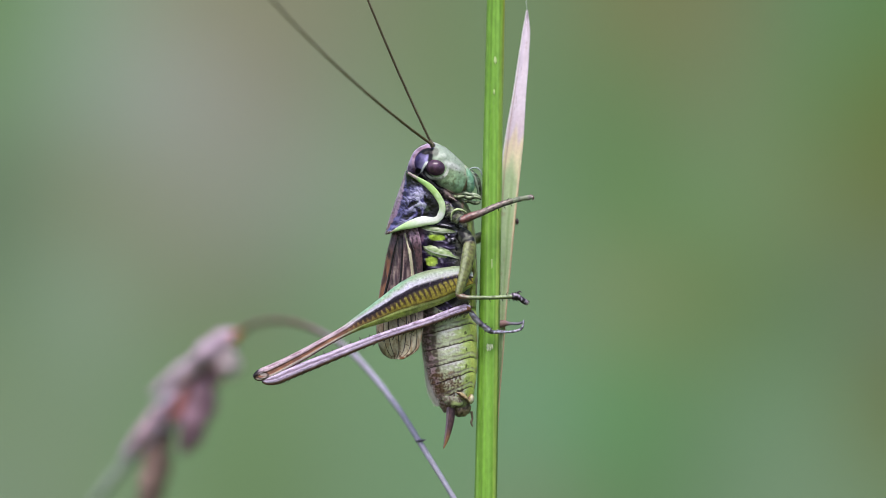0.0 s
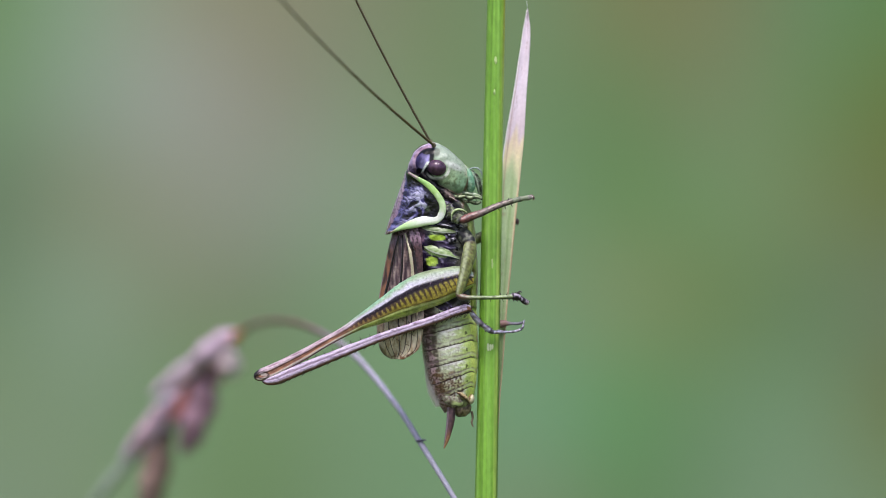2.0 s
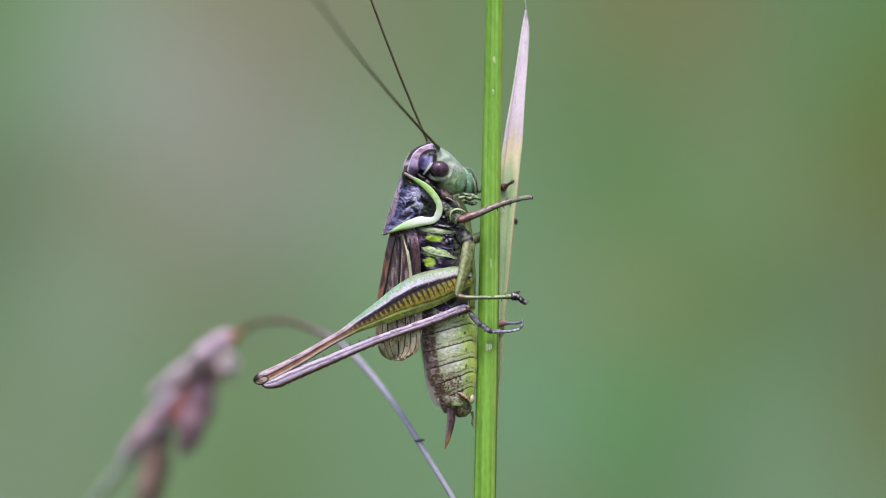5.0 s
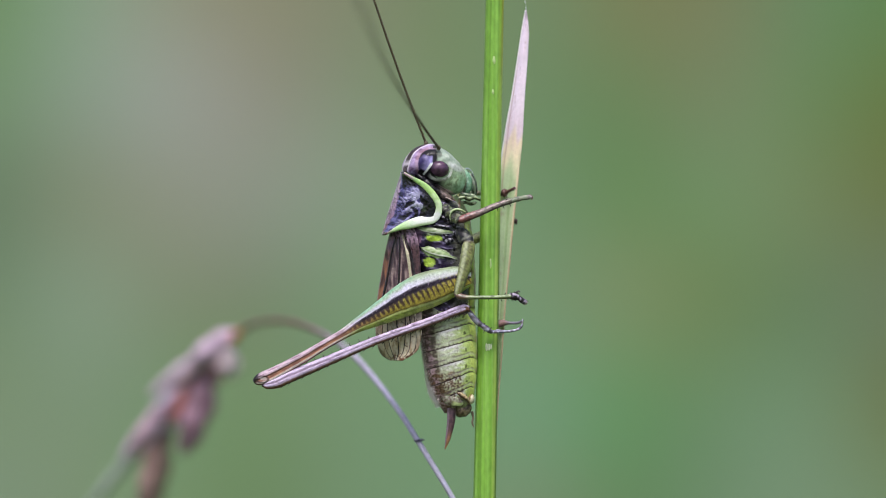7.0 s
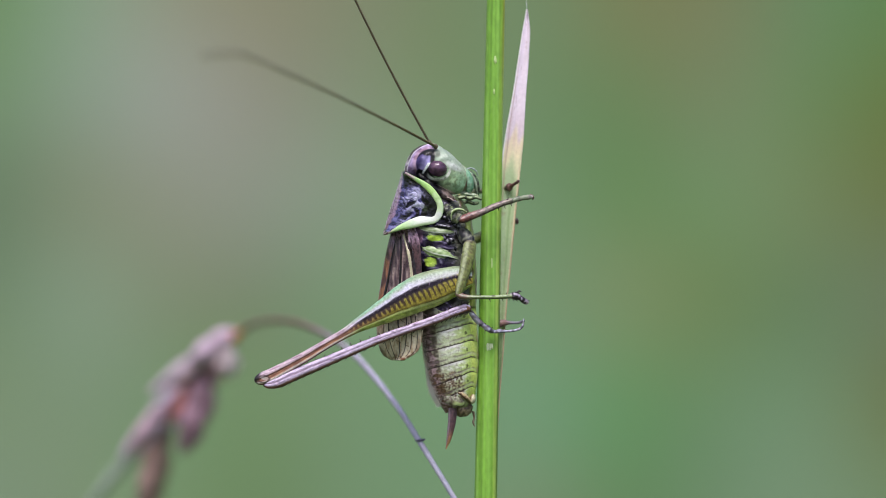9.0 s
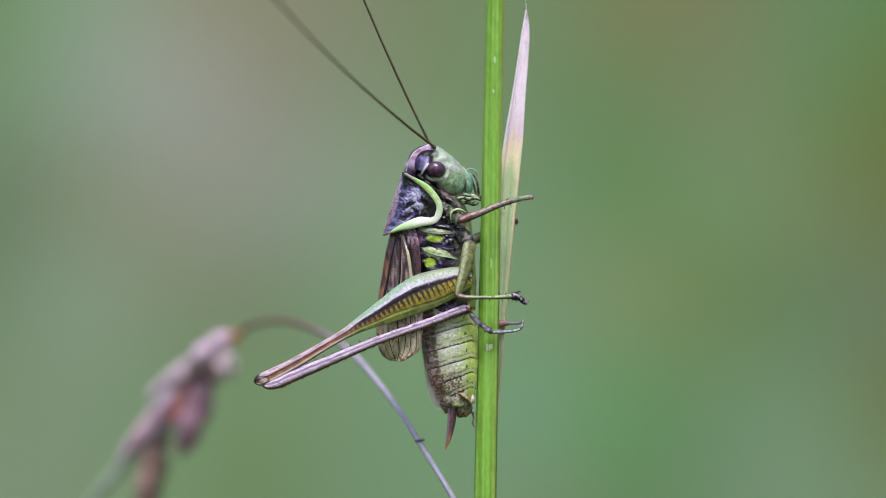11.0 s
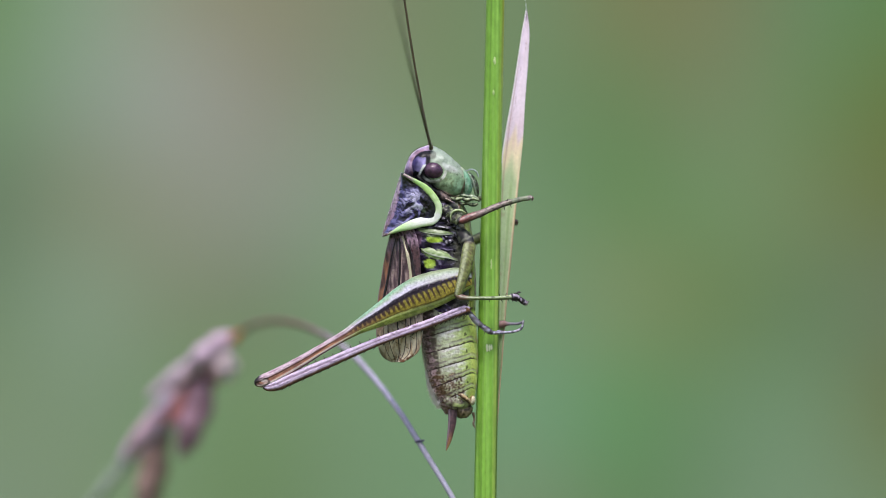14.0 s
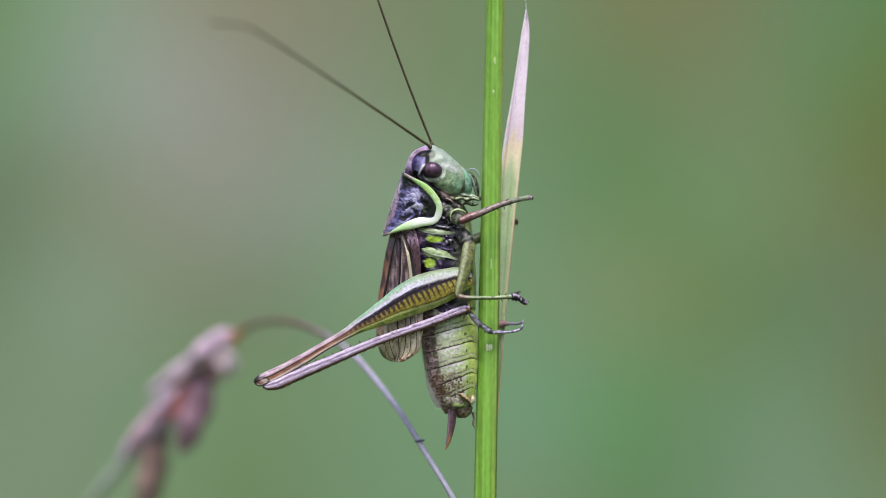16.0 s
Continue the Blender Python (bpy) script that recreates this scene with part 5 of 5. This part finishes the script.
NEAR_C = [(7.9, 165.4, 167.5, 58), (8.0, 166.4, 168.5, 58), (8.1, 155.7, 172.6, 68), (8.2, 139.2, 149.1, 75), (8.3, 118.3, 76.3, 76), (8.4, 103.6, 50.0, 71), (8.5, 91.2, 34.1, 68),
          (8.6, 91.2, 34.1, 68), (8.7, 120.5, 86.5, 73), (8.8, 137.7, 139.9, 72), (8.9, 155.3, 165.3, 63), (9.0, 150.3, 157.7, 59), (9.1, 140.6, 129.9, 64), (9.2, 128.8, 107.6, 66),
          (9.6, 132.8, 115.4, 64), (10.0, 146.6, 138.9, 61), (10.5, 150.7, 142.9, 59), (10.9, 140.9, 127.2, 59)]
NEAR_D = [(11.3, 143.9, 129.2, 57), (11.4, 144.9, 139.0, 57), (11.5, 150.9, 153.9, 55), (11.6, 149.9, 148.9, 56), (11.8, 149.8, 145.0, 54), (11.9, 151.8, 152.8, 54), (12.0, 149.8, 149.9, 54),
          (12.1, 151.8, 146.9, 55), (12.2, 156.3, 164.3, 63), (12.3, 170.0, 210.2, 64), (12.4, 169.8, 210.1, 66), (12.5, 155.1, 191.0, 72), (12.6, 137.3, 181.4, 75), (12.7, 125.3, 135.1, 78),
          (12.8, 152.2, 172.0, 72), (12.9, 172.3, 195.4, 61), (13.0, 164.2, 185.2, 63), (13.1, 146.0, 169.7, 68), (13.2, 156.2, 184.1, 64), (13.3, 167.2, 189.3, 62), (13.4, 161.1, 185.1, 64)]
NEAR_E = [(13.5, 139.6, 148.7, 77), (13.6, 116.1, 118.3, 78), (13.7, 109.2, 69.4, 73), (13.8, 101.7, 66.5, 72), (13.9, 101.7, 74.9, 69), (14.0, 103.7, 97.9, 68), (14.1, 112.3, 101.8, 66),
          (14.2, 111.4, 101.8, 66), (14.3, 129.9, 116.4, 63), (14.4, 131.1, 118.4, 32), (14.5, 131.1, 118.4, 32), (14.6, 136.1, 122.4, 32), (14.7, 141.4, 124.7, 38), (15.0, 139.4, 122.7, 38)]
NEAR_F = [(15.1, 146.8, 131.2, 59), (15.2, 154.9, 150.0, 56), (15.3, 154.9, 158.9, 56), (15.4, 150.8, 162.7, 58), (15.5, 138.6, 130.9, 62), (15.6, 134.8, 121.2, 62), (15.7, 136.7, 134.8, 63),
          (15.8, 144.7, 145.8, 60), (15.9, 143.7, 145.8, 60), (16.0, 143.8, 146.8, 59)]
# far feeler: seconds and direction
FAR_A = [(0, 114), (0.3, 118.5), (0.4, 123), (0.5, 121), (0.6, 114.5), (0.7, 111), (0.8, 104), (0.9, 107), (1.0, 109.3), (1.2, 115.5), (1.5, 115.5), (1.8, 118), (2.1, 117.8),
         (2.4, 114.5), (2.6, 118), (2.9, 120), (3.1, 122.5), (3.3, 116), (3.4, 109), (3.5, 98.8), (3.6, 92), (3.7, 89), (3.8, 96), (3.9, 101.5), (4.0, 104), (4.1, 108), (4.2, 108)]
FAR_B = [(4.8, 112), (5.4, 108), (6.3, 110), (6.5, 112), (6.6, 113), (6.7, 115), (6.8, 116), (6.9, 112), (7.0, 109), (7.1, 109), (7.2, 107), (7.3, 110), (7.4, 113), (7.8, 113), (7.9, 115),
         (8.0, 116.3), (8.1, 121.5), (8.2, 119), (8.3, 116), (8.5, 116), (8.8, 116), (8.9, 117), (9.2, 115), (10.2, 112.5), (11.3, 115.6), (11.5, 117.1), (11.8, 115.6), (12.0, 117.1)]
FAR_C = [(12.1, 110), (12.2, 108.5), (12.3, 105), (12.4, 105), (12.5, 114), (12.6, 118), (12.7, 121), (12.8, 119), (12.9, 123), (13.0, 121), (13.1, 112), (13.2, 109), (13.3, 99), (13.4, 94), (13.5, 92),
         (13.6, 92), (13.7, 97), (13.9, 97.5), (14.1, 100), (14.5, 102), (14.7, 104), (15.0, 105.5), (15.1, 109), (15.2, 112), (15.4, 113), (15.5, 109), (15.7, 110), (16.0, 109.5)]
# far feeler's socket: seconds, plan units right
SLIP = [(0, 0), (2.5, 0), (3.0, 2), (3.5, 5), (4.2, 5), (6.3, 0), (11.0, 0), (12.0, -2), (13.0, -3.5), (14.5, -3), (15.5, 0), (16.0, 0)]
# far fore foot: seconds and plan place of its tip
FOOT = [(0, 879, 350, 32), (0.35, 879, 350, 32), (0.4, 890, 346, 24), (0.5, 893, 304, 18), (0.6, 855, 258, 20), (0.7, 842, 276, 24), (0.8, 862, 318, 30), (1.0, 878, 350, 32), (3.3, 879, 350, 32),
        (3.5, 894, 345, 20), (3.6, 899, 332, 15), (3.8, 906, 328, 13), (4.2, 908, 326, 13), (6.3, 904, 346, 14), (7.0, 909, 344, 14), (7.3, 899, 351, 14), (7.6, 898, 352, 14), (7.8, 904, 347, 14), (8.0, 908, 344, 14), (8.2, 897, 353, 16),
        (8.35, 897, 352, 16), (8.5, 907, 346, 14), (8.7, 912, 342, 13), (9.0, 915, 333, 13), (9.2, 910, 339, 13)]
FOOT_B = [(10.2, 892, 344, 26), (11.3, 879, 352, 32), (12.1, 879, 350, 32), (12.2, 896, 330, 16), (12.3, 868, 296, 22), (12.4, 843, 256, 30), (12.5, 786, 221, 70), (12.6, 766, 219, 86), (12.7, 774, 226, 78),
          (12.8, 818, 237, 42), (12.9, 847, 274, 22), (13.0, 894, 312, 14), (13.1, 888, 348, 26), (13.2, 892, 330, 18), (13.3, 899, 292, 14), (13.4, 858, 256, 20), (13.5, 857, 280, 22),
          (13.6, 848, 308, 30), (13.7, 866, 340, 30), (13.9, 879, 352, 32), (16.0, 879, 352, 32)]
# the body sags a little: seconds, turn (degrees), plan units down
SAG = [(0, 0, 0), (2.5, 0, 0), (3.2, 0.08, 0.1), (3.6, 0.4, 0.3), (4.0, 0.75, 0.5), (4.8, 0.95, 0.9), (6.3, 1.1, 1.2), (9.0, 1.05, 1.2), (11.3, 1.12, 1.8), (12.5, 1.25, 2.0), (14.0, 1.4, 2.0), (14.8, 1.4, 2.0), (16.0, 1.2, 2.0)]
# the head turns away and back: seconds, degrees
TURN = [(0, 0), (1.0, -0.6), (1.5, 1.6), (2.0, 1.6), (2.5, 2.6), (3.0, 5), (3.5, 8), (4.0, 13), (5.2, 14), (6.5, 15), (7.5, 15), (8.0, 11), (8.5, 10.5), (9.0, 8), (11.3, 6), (12.0, 5), (12.5, 4.5),
        (13.0, 0), (13.5, 2), (14.5, 2), (15.0, 1.5), (16.0, 0)]
# the ear swings: seconds, plan units right and down
SWING = [(0, 0, 0), (2.0, 0, 0), (4.0, -1.5, 3), (6.5, -1, 2), (7.0, 1, 0), (8.0, -1, -1), (8.5, -2, 3), (9.0, -2, -1), (10.2, -5, 2), (11.5, -8, 4), (12.0, -14.5, 4), (12.5, -12, 4), (13.0, -11, 5),
         (13.5, -13, 3), (14.0, -5, 4), (14.5, -9, 4), (15.5, -8, 2), (16.0, -5, -1)]


def value(rows, t):
    """The rows' values at t, straight from row to row."""
    for a, b in zip(rows, rows[1:]):
        if a[0] <= t <= b[0]:
            f = (t - a[0]) / (b[0] - a[0])
            return [x + (y - x) * f for x, y in zip(a[1:], b[1:])]
    return list(rows[-1][1:])


def body_pose(t):
    turn, down = value(SAG, t)
    p = lp(800, 560)
    m = Matrix.Translation(p) @ pose(0, 0, 0, 0, -turn, 0) @ Matrix.Translation(-p)
    return Matrix.Translation((0, 0, -down * U)) @ m


def head_pose(t):
    p = lp(752, 335)
    back = Matrix.Translation((1.2 * U * value(SAG, t)[0], 0, -0.8 * U * value(SAG, t)[0]))
    return back @ Matrix.Translation(p) @ pose(0, 0, 0, 0, 0, 1.25 * value(TURN, t)[0]) @ Matrix.Translation(-p)


def key_feeler(feeler, socket, shift, rows):
    base, pieces = feeler
    seats = [head_pose(t) @ socket + shift(t) * U for t, *_ in rows]
    walk(base, [(row[0], Matrix.Translation(p)) for row, p in zip(rows, seats)])
    ref = Vector((-0.4, -0.45, 0.8)).normalized()
    first = Vector((0, 0, 1)).rotation_difference(ref)
    keys = [[] for _ in pieces]
    for (t, a0, a1, lean), seat in zip(rows, seats):
        p = Vector((0, 0, 0))
        # the whip leans more towards its end, and its last fifth is kinked
        kink = 30 * step(182, 158, a1) * step(100, 125, a1)
        for i in range(PIECES):
            x = (i + 0.5) / PIECES
            a = radians(a0 + (a1 - a0) * x + kink * step(0.76, 0.92, x))
            e = radians(min(84, lean + 0.5 * (lean - 30) * (x - 0.5)))
            near = (Vector((0, -DIST, 0)) - seat - p).normalized()
            d = (Vector((math.cos(a), 0, math.sin(a))) * math.cos(e) + near * math.sin(e)).normalized()
            turn = ref.rotation_difference(d) @ first
            keys[i].append((t, Matrix.Translation(p) @ turn.to_matrix().to_4x4()))
            p = p + d * (LENGTH / PIECES) * U
    for ob, k in zip(pieces, keys):
        walk(ob, k)


def motions():
    lift = Matrix.Translation((0, 0, Z0))
    walk(cricket, [(row[0], lift @ body_pose(row[0])) for row in SAG])
    # the gripping legs stay with the stem while the body sags
    for leg in (fore_near, mid_near, mid_far):
        walk(leg, [(row[0], body_pose(row[0]).inverted()) for row in SAG])
    # the shield rides up and turns a little as the body sags
    p = lp(765, 375, -52)
    walk(pronotum, [(t, Matrix.Translation(p + Vector((-0.3, 0, 1.4)) * U * turn) @ pose(0, 0, 0, 0, 0, 0.3 * turn) @ Matrix.Translation(-p)) for t, turn, _ in SAG])
    walk(head, [(t, head_pose(t)) for t in sorted({row[0] for row in TURN + SAG})])
    key_feeler(feeler_near, lp(765, 257, -40), lambda t: Vector((0.22 * value(TURN, t)[0] + 1.8 * value(SAG, t)[0], 0, 0.8 * value(SAG, t)[0] - 0.22 * value(TURN, t)[0])),
               NEAR_A + NEAR_B + NEAR_C + NEAR_D + NEAR_E + NEAR_F)
    key_feeler(feeler_far, lp(762, 252, 8), lambda t: Vector((6.8 * value(SAG, t)[0] - 0.4 * value(TURN, t)[0] + value(SLIP, t)[0], 0, 0.8 * value(SAG, t)[0])),
               [(t, a + 1.6, a - 9, 7) for t, a in FAR_A + FAR_B + FAR_C])
    rows = []
    for t, u, v, w in FOOT + FOOT_B:
        # the knee slides a little so that the shin keeps its length
        y, z = w - KNEE[2], KNEE[1] - v
        x = math.sqrt(max(0, 127 ** 2 - y * y - z * z))
        knee = u - x if abs(u - x - KNEE[0]) < abs(u + x - KNEE[0]) else u + x
        way = Vector((u - knee, y, z)).normalized()
        turn = Vector((1, 0, 0)).rotation_difference(way).to_matrix().to_4x4()
        rows.append((t, Matrix.Translation(lp(knee, KNEE[1], KNEE[2])) @ turn))
    walk(shin_far, rows)
    walk(rachis, [(t, pose(a * U, 0, -b * U)) for t, a, b in SWING])


motions()
